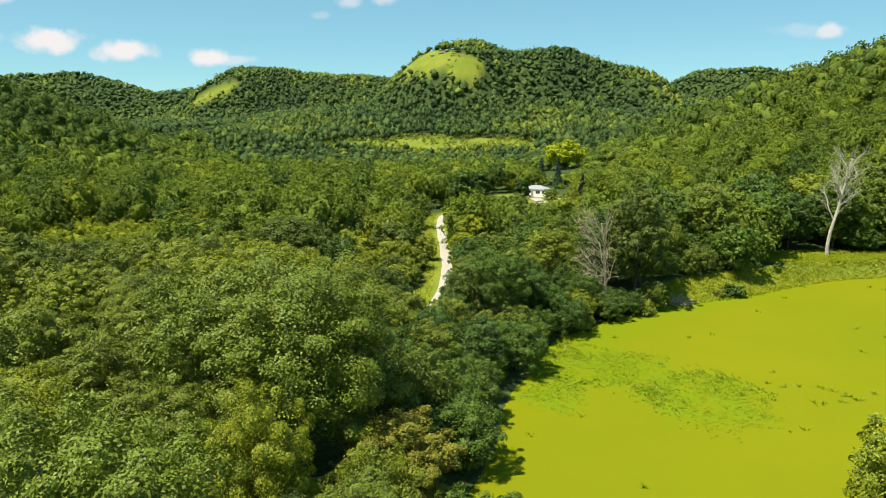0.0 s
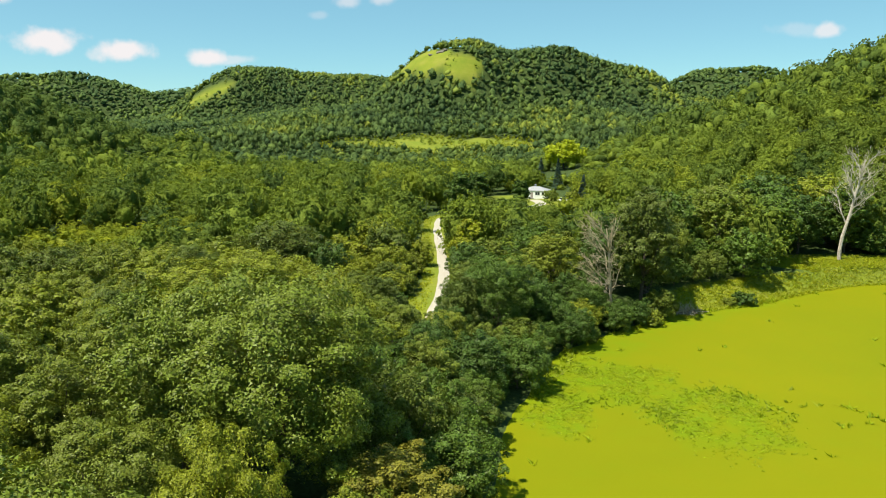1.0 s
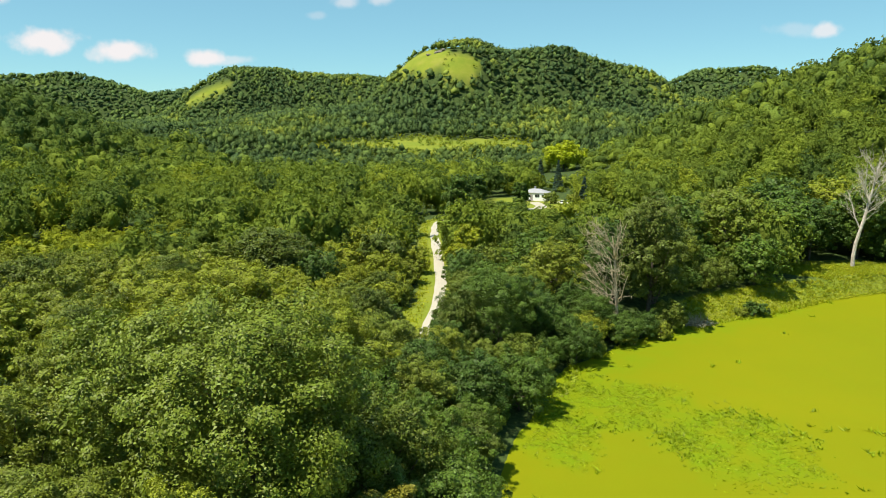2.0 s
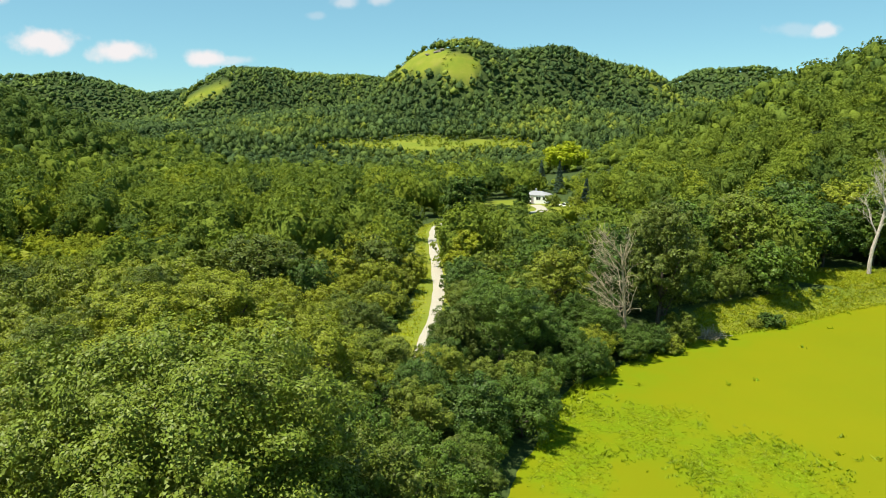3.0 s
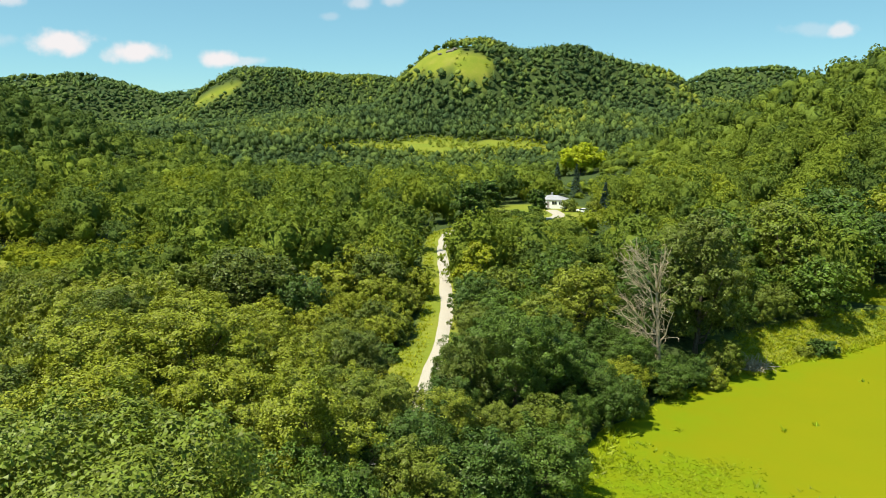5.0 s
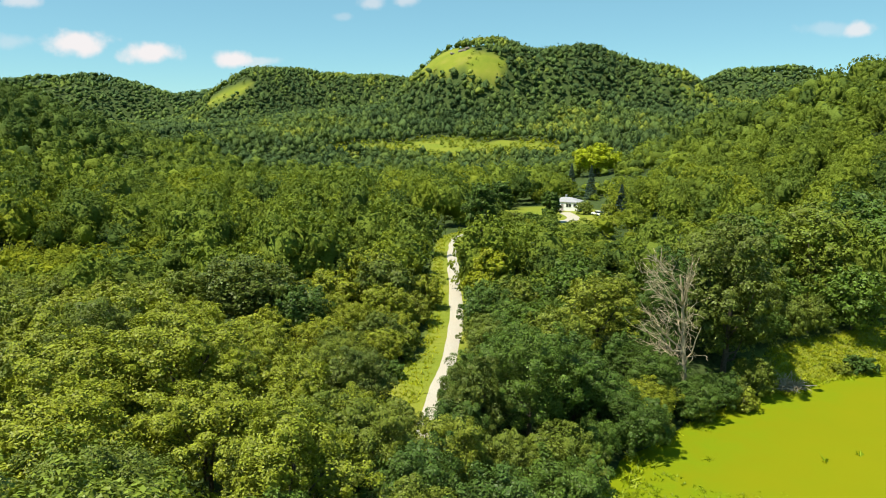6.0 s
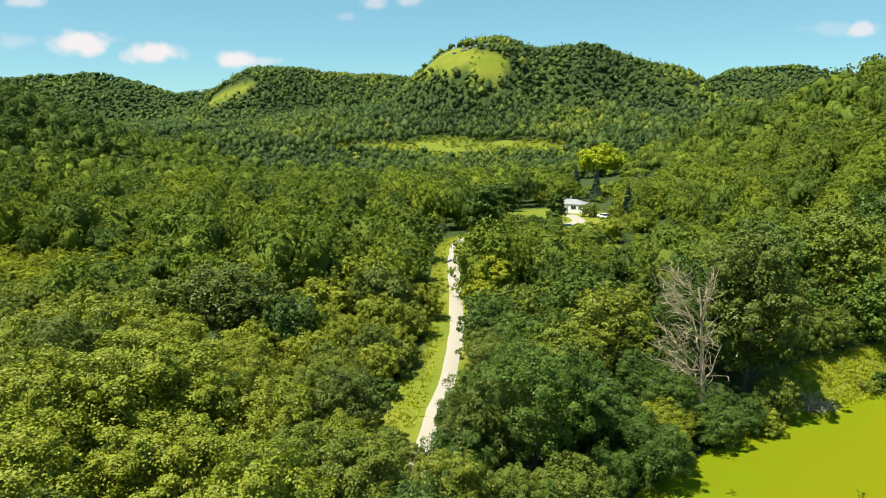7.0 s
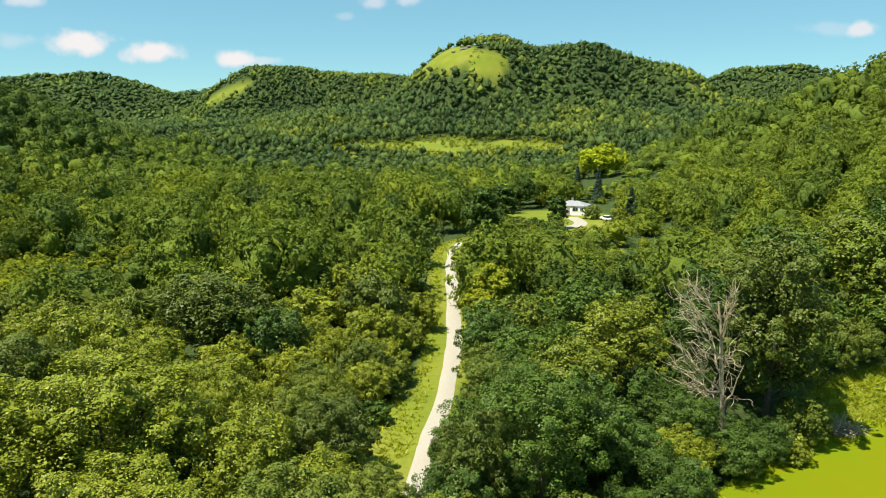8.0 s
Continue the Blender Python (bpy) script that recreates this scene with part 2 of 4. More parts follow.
def ripple(x, y, s, seed=0.0):
    """Cheap smooth unevenness, about -1 to 1."""
    return (np.sin(x / s + 1.3 * np.sin(y / (1.7 * s) + seed)) + np.sin(y / (1.2 * s) + 1.7 * np.sin(x / (1.4 * s) + 2.1 + seed))) / 2


def inside_pond(x, y):
    """Metres inside the pond's edge (minus: on land)."""
    d = (x - np.interp(y, SHORE_Y, SHORE_X)) * 0.66 + 0.8 * ripple(x, y, 2.3)
    bank = np.hypot((x - 43) / 1.0, (y - 46) / 1.0) - 11 + 0.8 * ripple(x, y, 3.0)
    d = np.minimum(d, bank)
    d = np.minimum(d, 150 - x)
    return np.minimum(d, y + 45)


def height(x, y):
    x, y = np.asarray(x, float), np.asarray(y, float)
    hills = 0.0
    for b in BLUFFS:
        hills = hills + bell(x, y, *b) ** 4
    hills = hills ** 0.25
    hills = np.sqrt(hills * hills + 6.0) - 2.45
    r = np.hypot(x, y - 100)
    hills = hills + lapse(2300, 3200, r) * (60 + 25 * ripple(x, y, 420)) * (1 - np.clip(hills / 80, 0, 1))
    hills = hills * (1 + 0.07 * ripple(x, y, 46) + 0.04 * ripple(x, y, 19, 1.0))
    floor = 3.0 + 0.35 * ripple(x, y, 17) * lapse(6, 14, np.abs(x - np.interp(y, ROAD_Y, ROAD_X))) - 1.6 * lapse(222, 290, y) + 10.0 * lapse(500, 640, y) * (1 - np.clip(hills / 45, 0, 1)) * lapse(1000, 800, y)
    d = inside_pond(x, y)
    bank = lapse(-11, 0.0, d)
    floor = floor * (1 - bank) + (-0.05 - 0.9 * lapse(0, 4, d)) * bank
    return floor + hills * (1 - bank) * lapse(30, 130, np.hypot(x * 1.1, y - 110))


def grass_cover(x, y):
    """0 under the trees, 1 in the open."""
    z = height(x, y)
    d = inside_pond(x, y)
    g = lapse(-11, -6, d) * lapse(108, 120, y) * lapse(37, 42, x)                      # grassy shore
    g = np.maximum(g, lapse(-3.0, -0.5, d) * lapse(38, 44, x))
    g = np.maximum(g, lapse(1.15, 0.9, np.hypot((x - 81) / 16, (y - 148) / 8)))         # open shore round the pale dead tree
    off = x - np.interp(y, ROAD_Y, ROAD_X)
    g = np.maximum(g, lapse(-4.4, -3.4, off) * lapse(2.6, 1.9, off) * lapse(98, 103, y) * lapse(240, 228, y))
    g = np.maximum(g, lapse(1.1, 0.85, np.hypot((x + 5.0) / 3.6, (y - 113) / 8)))     # wide verge by the bend
    g = np.maximum(g, lapse(1.15, 0.9, np.hypot((x - 28) / 19, (y - 256) / 30)))      # lawn
    g = np.maximum(g, lapse(1.15, 0.9, np.hypot((x - 30) / 7, (y - 208) / 8)))
    g = np.maximum(g, lapse(1.2, 0.85, np.hypot((x + 5) / 95, (y - 588) / 36) + 0.22 * ripple(x, y, 13) + 0.12 * ripple(x, y, 5, 1.0)))     # meadow at the foot of the bluff
    g = np.maximum(g, lapse(1.2, 0.85, np.hypot((x + 305) / 60, (y - 850) / 70)))
    g = np.maximum(g, lapse(1.2, 0.8, np.hypot((x + 84) / 17, (y - 175) / 11)))      # brushy clearing
    top = np.where(x < -4, 130, 107 - 0.30 * (x + 4)) + 1.5 * ripple(x, y, 9)
    front = lapse(-70, -62, x) * lapse(50, 44, x + 2.5 * ripple(z, y, 4)) * lapse(73, 77, z + 3 * ripple(x, y, 11)) * lapse(top + 2, top - 2, z)
    g = np.maximum(g, front * lapse(885, 865, y) * lapse(700, 740, y))
    left = np.hypot((x + 345 - 1.1 * (z - 66)) / 26, (z - 66) / 20) + 0.12 * ripple(x, z, 7)
    g = np.maximum(g, lapse(1.1, 0.9, left) * lapse(1190, 1170, y) * lapse(900, 960, y))
    glade = np.hypot((x - 243) / 9, (z - 62) / 7)
    g = np.maximum(g, lapse(1.2, 0.8, glade) * lapse(930, 900, y) * lapse(760, 800, y))
    return np.clip(g, 0, 1)


# ---- end of the land ----
# ---------------------------------------------------------------- mesh helpers
def mesh_of(name, verts, faces, mat, smooth=False):
    """A mesh from arrays: verts (n, 3), faces (m, k)."""
    verts, faces = np.asarray(verts, np.float32), np.asarray(faces, np.int32)
    me = bpy.data.meshes.new(name)
    n, (m, k) = len(verts), faces.shape
    me.vertices.add(n)
    me.vertices.foreach_set("co", verts.ravel())
    me.loops.add(m * k)
    me.loops.foreach_set("vertex_index", faces.ravel())
    me.polygons.add(m)
    me.polygons.foreach_set("loop_start", np.arange(0, m * k, k, dtype=np.int32))
    me.polygons.foreach_set("use_smooth", np.full(m, smooth))
    me.materials.append(mat)
    me.update(calc_edges=True)
    return me


def add_float(me, name, values):
    a = me.attributes.new(name, "FLOAT", "POINT")
    a.data.foreach_set("value", np.asarray(values, np.float32))


def part(name, me, parent, label=""):
    ob = new(name, me)
    ob.parent = parent
    if label:
        tagged(ob, label)
    return ob


def bm_mesh(name, bm, mat, smooth=False):
    me = bpy.data.meshes.new(name)
    bmesh.ops.recalc_face_normals(bm, faces=bm.faces)
    bm.to_mesh(me)
    bm.free()
    me.materials.append(mat)
    if smooth:
        me.polygons.foreach_set("use_smooth", [True] * len(me.polygons))
    return me


def box(bm, x0, y0, z0, x1, y1, z1, bevel=0.0):
    made = bmesh.ops.create_cube(bm, size=1.0, matrix=Matrix.LocRotScale(((x0 + x1) / 2, (y0 + y1) / 2, (z0 + z1) / 2), None, (x1 - x0, y1 - y0, z1 - z0)))
    if bevel:
        edges = {e for v in made["verts"] for e in v.link_edges}
        bmesh.ops.bevel(bm, geom=list(edges), offset=bevel, segments=1, affect="EDGES", profile=0.5)


def tubes(paths, sides=6):
    """Tapered tubes along paths of (point, radius); returns verts, quads."""
    V, F, base = [], [], 0
    ang = np.linspace(0, 2 * np.pi, sides, endpoint=False)
    for path in paths:
        pts = np.array([p for p, r in path], float)
        rad = np.array([r for p, r in path], float)
        tan = np.gradient(pts, axis=0)
        tan /= np.linalg.norm(tan, axis=1)[:, None] + 1e-9
        side = np.cross(tan, (0.31, 0.17, 0.93))
        bad = np.linalg.norm(side, axis=1) < 1e-3
        side[bad] = np.cross(tan[bad], (1, 0, 0))
        side /= np.linalg.norm(side, axis=1)[:, None]
        up = np.cross(tan, side)
        ring = pts[:, None] + rad[:, None, None] * (np.cos(ang)[None, :, None] * side[:, None] + np.sin(ang)[None, :, None] * up[:, None])
        V.append(ring.reshape(-1, 3))
        n = len(pts)
        for i in range(n - 1):
            for j in range(sides):
                a, b = base + i * sides + j, base + i * sides + (j + 1) % sides
                F.append((a, b, b + sides, a + sides))
        base += n * sides
    return np.concatenate(V), np.array(F)


def branch(rng, start, direction, length, r0, r1, bends=5, wander=0.25, lift=0.0):
    pts, p, d = [], np.array(start, float), np.array(direction, float)
    d /= np.linalg.norm(d)
    for i in range(bends + 1):
        pts.append((p.copy(), r0 + (r1 - r0) * i / bends))
        d = d + rng.normal(0, wander, 3) + np.array((0, 0, lift))
        d /= np.linalg.norm(d)
        p = p + d * length / bends
    return pts


# ---------------------------------------------------------------- trees
def leaves(rng, lobes, count, size, up=0.25, spread=0.5, clumps=0, puff=0.3):
    """Leaf sprays over the outer shell of the lobes, gathered in clumps: verts and triangles."""
    lobes = np.array(lobes)                                     # x, y, z, radius, flatness
    seeds = clumps or count
    w = lobes[:, 3] ** 2
    which = rng.choice(len(lobes), seeds, p=w / w.sum())
    d = rng.normal(size=(seeds, 3))
    d[:, 2] = d[:, 2] + 0.35
    d /= np.linalg.norm(d, axis=1)[:, None]
    L = lobes[which]
    lump = 1 + 0.12 * np.sin(d[:, 0] * 7 + which) * np.sin(d[:, 1] * 6 + 2 * which) + 0.10 * np.sin(d[:, 2] * 11 + which * 1.7)
    rr = L[:, 3] * lump * (1.02 - 0.30 * rng.random(seeds) ** 2.0)
    p = L[:, :3] + d * rr[:, None] * np.stack([np.ones(seeds), np.ones(seeds), L[:, 4]], 1)
    if clumps:
        own = rng.integers(0, clumps, count)
        e = rng.normal(size=(count, 3)) + d[own] * 0.7 + np.array((0, 0, 0.35))
        e /= np.linalg.norm(e, axis=1)[:, None]
        k = (puff * L[own, 3] * (0.6 + 0.8 * rng.random(clumps)[own]) * (0.35 + 0.7 * rng.random(count) ** 0.6))[:, None]
        p = p[own] + e * k * np.array((1.05, 1.05, 0.9))
        d = e * 0.75 + d[own] * 0.55
    n = d + rng.normal(0, spread, (count, 3)) + np.array((0, 0, up))
    n /= np.linalg.norm(n, axis=1)[:, None]
    a = np.cross(n, rng.normal(size=(count, 3)))
    a /= np.linalg.norm(a, axis=1)[:, None]
    b = np.cross(n, a)
    s = size * (0.6 + 0.8 * rng.random(count))[:, None]
    q = np.stack([p + a * s * 0.72, p - a * s * 0.5 + b * s * 0.46, p - a * s * 0.5 - b * s * 0.46], 1)
    return q.reshape(-1, 3), np.arange(count * 3).reshape(-1, 3)


BALLS = {}


def ball(sub):
    """Directions and triangles of an even ball, made once for each fineness."""
    if sub in BALLS:
        return BALLS[sub]
    bm = bmesh.new()
    bmesh.ops.create_icosphere(bm, subdivisions=sub, radius=1.0)
    D = np.array([v.co[:] for v in bm.verts])
    G = np.array([[v.index for v in f.verts] for f in bm.faces])
    bm.free()
    BALLS[sub] = D, G
    return D, G


def crown_mass(rng, lobes, sub, shrink=1.0, cut=-9.0, rough=0.05):
    """The closed inner mass of a crown, following the outline of all its lobes: verts and triangles."""
    A, flat = np.array(lobes), lobes[0][4]
    C = np.stack([A[:, 0], A[:, 1], A[:, 2] / flat], 1)
    mid = np.array((0, 0, C[:, 2].mean()))
    C = C - mid
    D, G = ball(sub)
    along = D @ C.T
    under = A[None, :, 3] ** 2 - (C * C).sum(1)[None] + along ** 2
    reach = np.where(under > 0, along + np.sqrt(np.maximum(under, 0)), 0.0).max(1)
    reach = np.maximum(reach, 0.35 * reach.mean()) * shrink * (1 + rng.uniform(-rough, rough, len(D)))
    P = (D * reach[:, None] + mid) * np.array((1, 1, flat))
    return P, G[P[G].mean(1)[:, 2] > cut]


def crown_lobes(rng, h, r, low, n, flat=0.8):
    """Lobes of a crown from low to h metres, r metres wide to each side."""
    out, zc, hz = [], (h + low) / 2, (h - low) / 2
    for i in range(n):
        f = (i + 0.5) / n
        zz = -0.88 + 1.78 * f
        ring = math.sqrt(max(0.04, 1 - min(1, abs(zz)) ** (2.2 if zz > 0 else 4.0)))
        a = i * 2.399 + rng.normal(0, 0.35)
        k = r * (0.31 + 0.19 * rng.random())
        d = max(0.0, ring * r - 0.72 * k) * (0.75 + 0.35 * rng.random())
        out.append((math.cos(a) * d, math.sin(a) * d, zc + zz * (hz - k * flat * 0.8) + rng.normal(0, 0.25), k, flat))
    return out


def trunk_mesh(rng, h, r, lobes, mat, limbs=7):
    girth = 0.017 * h + 0.05
    stem = branch(rng, (0, 0, -0.6), (0, 0, 1), h * 0.72, girth, girth * 0.3, 6, 0.06)
    paths = [stem]
    for l in sorted(lobes, key=lambda v: -v[3])[:limbs]:
        foot = np.array((0, 0, max(1.0, l[2] * 0.45)))
        tip = np.array(l[:3])
        mid = (foot + tip) / 2 + np.array((0, 0, -0.06 * h)) + rng.normal(0, 0.25, 3)
        paths.append([(foot, girth * 0.5), (mid, girth * 0.32), (tip, girth * 0.12)])
    v, f = tubes(paths, 6)
    return mesh_of("trunk", v, f, mat)


def tree_template(name, seed, h, r, low, lobes, count, size, leaf, label, category="tree", group="", flat=0.8):
    """A broadleaf tree: an empty at its foot with trunk and crown."""
    rng = np.random.default_rng(seed)
    L = crown_lobes(rng, h, r, low, lobes, flat)
    root = tagged(new(name), label, category, group)
    part("trunk", trunk_mesh(rng, h, r, L, bark_mat), root)
    v, f = leaves(rng, L, count, size, clumps=lobes * 7, puff=0.29)
    inner = [(x, y, z, k * 0.68, fl) for x, y, z, k, fl in L]
    w, g = leaves(rng, inner, count // 4, size * 1.15, up=0.5)
    part("crown", mesh_of("crown", np.concatenate([v, w]), np.concatenate([f, g + len(v)]), leaf), root)
    return root


def bare_tree(name, seed, h, spread, label, lean=(0.0, 0.0), limbs=9, low=0.25, droop=0.0, limb_mat=None, sweep=(0.0, 0.0, 0.0), twigs=4):
    """A dead tree: one bleached trunk with forking limbs and twigs."""
    rng = np.random.default_rng(seed)
    root = tagged(new(name), label, "dead tree")
    girth = 0.013 * h + 0.07
    stem = branch(rng, (0, 0, -0.6), (lean[0], lean[1], 1), h * 0.8, girth, girth * 0.28, 8, 0.05)
    v, f = tubes([stem], 8)
    part("trunk", mesh_of("trunk", v, f, limb_mat or dead_mat), root)
    for i in range(limbs):
        k = low + (1 - low) * (i + 0.5) / limbs
        at = stem[min(8, int(k * 8))][0]
        a = i * 2.4 + rng.normal(0, 0.4)
        rise = 0.15 + 1.1 * k - droop
        paths = []
        main = branch(rng, at, (math.cos(a) + sweep[0], math.sin(a) + sweep[1], rise + sweep[2]), spread * (1.1 - 0.5 * k) * (0.7 + 0.6 * rng.random()), girth * 0.40, 0.04, 7, 0.20, 0.05)
        paths.append(main)
        for j in range(6):
            q = main[2 + j % 5][0]
            d = rng.normal(0, 0.6, 3) + 1.4 * np.array((math.cos(a) + sweep[0], math.sin(a) + sweep[1], rise + sweep[2]))
            sub = branch(rng, q, d, spread * 0.42 * (0.6 + 0.6 * rng.random()), girth * 0.12, 0.018, 4, 0.3)
            paths.append(sub)
            for kk in range(twigs):
                paths.append(branch(rng, sub[2 + kk % 3][0], rng.normal(0, 0.7, 3) + d * 0.6, spread * 0.2, 0.03, 0.012, 3, 0.3))
        v, f = tubes(paths, 5)
        part("limb", mesh_of("limb", v, f, limb_mat or dead_mat), root)
    return root


def spruce(name, seed, h, r, label):
    rng = np.random.default_rng(seed)
    root = tagged(new(name), label, "tree", "spruces by the house")
    v, f = tubes([[((0, 0, -0.4), 0.2), ((0, 0, h * 0.6), 0.1), ((0, 0, h), 0.03)]], 7)
    part("trunk", mesh_of("trunk", v, f, bark_mat), root)
    n = 1500
    t = rng.random(n) ** 0.75
    z = 0.6 + (h - 0.6) * (1 - t * 0.99)
    tier = 0.75 + 0.35 * ((z * 1.25) % 1.0)
    rad = r * t * tier * (0.45 + 0.6 * rng.random(n) ** 0.5)
    a = rng.random(n) * 2 * np.pi
    p = np.stack([np.cos(a) * rad, np.sin(a) * rad, z - 0.25 * rad], 1)
    o = np.stack([np.cos(a), np.sin(a), -0.35 + 0 * a], 1)
    s = np.cross(o, (0, 0, 1.0)) + rng.normal(0, 0.25, (n, 3))
    w = 0.34 * (0.7 + 0.6 * rng.random(n))[:, None]
    q = np.stack([p - o * w, p + s * w * 0.55, p + o * w * 1.2, p - s * w * 0.55], 1)
    part("crown", mesh_of("crown", q.reshape(-1, 3), np.arange(n * 4).reshape(-1, 4), spruce_mat), root)
    return root


# ---------------------------------------------------------------- the ground, in one sheet to the horizon
def axis(reach_low, reach_high, near_low, near_high, step, growth):
    mid = list(np.arange(near_low, near_high + step, step))
    lo, s = [], step
    while (lo[-1] if lo else near_low) > reach_low:
        s *= growth
        lo.append((lo[-1] if lo else near_low) - s)
    hi, s = [], step
    while (hi[-1] if hi else mid[-1]) < reach_high:
        s *= growth
        hi.append((hi[-1] if hi else mid[-1]) + s)
    return np.array(lo[::-1] + mid + hi)


def grid(xs, ys, fz):
    X, Y = np.meshgrid(xs, ys)
    Z = fz(X, Y)
    nx, ny = len(xs), len(ys)
    idx = np.arange(nx * ny).reshape(ny, nx)
    F = np.stack([idx[:-1, :-1], idx[:-1, 1:], idx[1:, 1:], idx[1:, :-1]], -1).reshape(-1, 4)
    return np.stack([X, Y, Z], -1).reshape(-1, 3), F


gv, gf = grid(axis(-4200, 4200, -20, 70, 1.6, 1.05), axis(-3500, 4500, 60, 240, 1.6, 1.033), height)
ground_me = mesh_of("ground", gv, gf, ground_mat, smooth=True)
add_float(ground_me, "grass", grass_cover(gv[:, 0], gv[:, 1]))
ground = tagged(new("ground", ground_me), "valley floor and bluffs with leaf litter, rough grass and lawn", "ground", kind="structure")

pv, pf = grid(np.arange(-2, 152, 1.5), np.arange(-46, 160, 1.5), lambda x, y: 0 * x)
keep = (inside_pond(pv[pf].mean(1)[:, 0], pv[pf].mean(1)[:, 1]) > -2.5)


def raft(x, y):
    """Where grass stands thick in the duckweed: under 1."""
    d = np.minimum(np.hypot((x - 29.5) / 7.5, (y - 80) / 9.5), np.hypot((x - 20) / 10, (y - 90) / 7.5))
    return np.minimum(d, np.hypot((x - 12.5) / 4.5, (y - 84) / 11)) + 0.22 * ripple(x, y, 1.6)


pond_me = mesh_of("water", pv, pf[keep], duckweed_mat)
belt = 0.8 * lapse(9, 0.5, inside_pond(pv[:, 0], pv[:, 1])) * lapse(84, 94, pv[:, 1]) * lapse(75, 55, pv[:, 0])      # greener along the wooded shore
add_float(pond_me, "weedy", np.maximum(lapse(1.15, 0.75, raft(pv[:, 0], pv[:, 1])), belt))
pond = tagged(new("water", pond_me), "still pond covered with bright yellow-green duckweed", "pond", kind="structure")


def ribbon(name, ys, xs, half, lift, mat, seed):
    """A strip of gravel that follows the ground, with ragged edges."""
    rng = np.random.default_rng(seed)
    y = np.arange(ys[0], ys[-1], 0.5)
    x = np.interp(y, ys, xs)
    kern = np.hanning(25)
    pad = np.pad(x, 12, mode="edge")
    x = np.convolve(pad, kern / kern.sum(), "valid")
    cols = np.linspace(-1, 1, 7)
    smooth = np.hanning(23) / np.hanning(23).sum()
    rag = np.convolve(rng.normal(0, 0.8, len(y) + 22), smooth, "valid") + rng.normal(0, 0.04, len(y))
    rag2 = np.convolve(rng.normal(0, 0.8, len(y) + 22), smooth, "valid") + rng.normal(0, 0.04, len(y))
    V = []
    for c in cols:
        w = half + np.where(c < 0, rag, rag2) * 0.5
        px = x + c * w
        V.append(np.stack([px, y, height(px, y) + lift * (1.4 - 1.6 * c * c)], 1))
    V = np.stack(V, 1)
    n, k = V.shape[:2]
    idx = np.arange(n * k).reshape(n, k)
    F = np.stack([idx[:-1, :-1], idx[:-1, 1:], idx[1:, 1:], idx[1:, :-1]], -1).reshape(-1, 4)
    return mesh_of(name, V.reshape(-1, 3), F, mat, smooth=True)


road = tagged(new("road", ribbon("road", ROAD_Y, ROAD_X, 1.08, 0.09, gravel_mat, 5)), "narrow pale gravel lane through the trees", "road", kind="structure")


# ---------------------------------------------------------------- single trees
yellowish_mat = foliage("leaves_yellowing", [(0.0, (0.20, 0.235, 0.008)), (1.0, (0.22, 0.25, 0.008))])
rnd = np.random.default_rng(11)
USED = set()
STANDS = []                                   # x, y, crown radius of every single tree


def place(template, x, y, scale, tall, turn, sink=0.0, lean=0.0):
    """Stands a tree at (x, y); the first use of a template moves the template itself."""
    z = float(height(x, y)) - sink
    m = Matrix.Translation((x, y, z)) @ Euler((radians(lean), 0, turn)).to_matrix().to_4x4() @ Matrix.Diagonal((scale, scale, tall, 1))
    if template.name not in USED:
        USED.add(template.name)
        template.matrix_basis = m
        return template
    return copy_thing_scaled(template, m)


def copy_thing_scaled(ob, m):
    made = copy_thing(ob, Matrix())
    made.matrix_basis = m
    return made


GROVE = "broadleaf trees of the valley wood"
L_MID = "full-leaved green broadleaf tree in the valley wood"
L_LIGHT = "light green broadleaf tree with a billowing crown"
L_DARK = "dark green broadleaf tree with a dense crown"
TONES = {"g": (leaf_mat, L_MID), "m": (mid_leaf_mat, L_MID), "l": (light_leaf_mat, L_LIGHT), "d": (dark_leaf_mat, L_DARK)}
STOCK = {}
FINENESS = {("close", False): (62000, 0.125), ("close", True): (34000, 0.115), ("fine", False): (38000, 0.165), ("fine", True): (22000, 0.145),
            ("near", False): (20000, 0.24), ("near", True): (12000, 0.20), ("middle", False): (11000, 0.33), ("middle", True): (7000, 0.27)}


def stock(size, low, tone, k):
    """The tree template of one size, tone and variant, made when it is first asked for."""
    key = (size, low, tone, k)
    if key not in STOCK:
        h, r, foot, lobes = (15.0, 5.6, 1.6, 27) if not low else (8.0, 4.0, 0.2, 20)
        count, leaf = FINENESS[(size, low)]
        mat, lab = TONES[tone]
        seed = 100 + 40 * ("close", "fine", "near", "middle").index(size) + 20 * low + 4 * "gmld".index(tone) + k
        STOCK[key] = tree_template("broadleaf_tree", seed, h * (0.97 + 0.08 * k), r * (1.08 - 0.07 * k), foot, lobes + 3 * k, count, leaf, mat, lab, group=GROVE, flat=1.0)
    return STOCK[key]


def tree(tone, x, y, h, r):
    """A broadleaf tree of about h metres and half width r."""
    size = "close" if y < 50 else "fine" if y < 116 and abs(x) < 45 else "near" if y < 136 else "middle"
    low = h < 10.5
    t = stock(size, low, tone, int(rnd.random() * 2))
    kh, kr = (h / 8.3, r / 4.0) if low else (h / 15.6, r / 5.6)
    kr = min(max(kr, kh * 0.72), kh * 1.4)
    place(t, x, y, kr, kh, rnd.random() * 6.28, 0.15, rnd.normal(0, 2.0))
    STANDS.append((x, y, r))


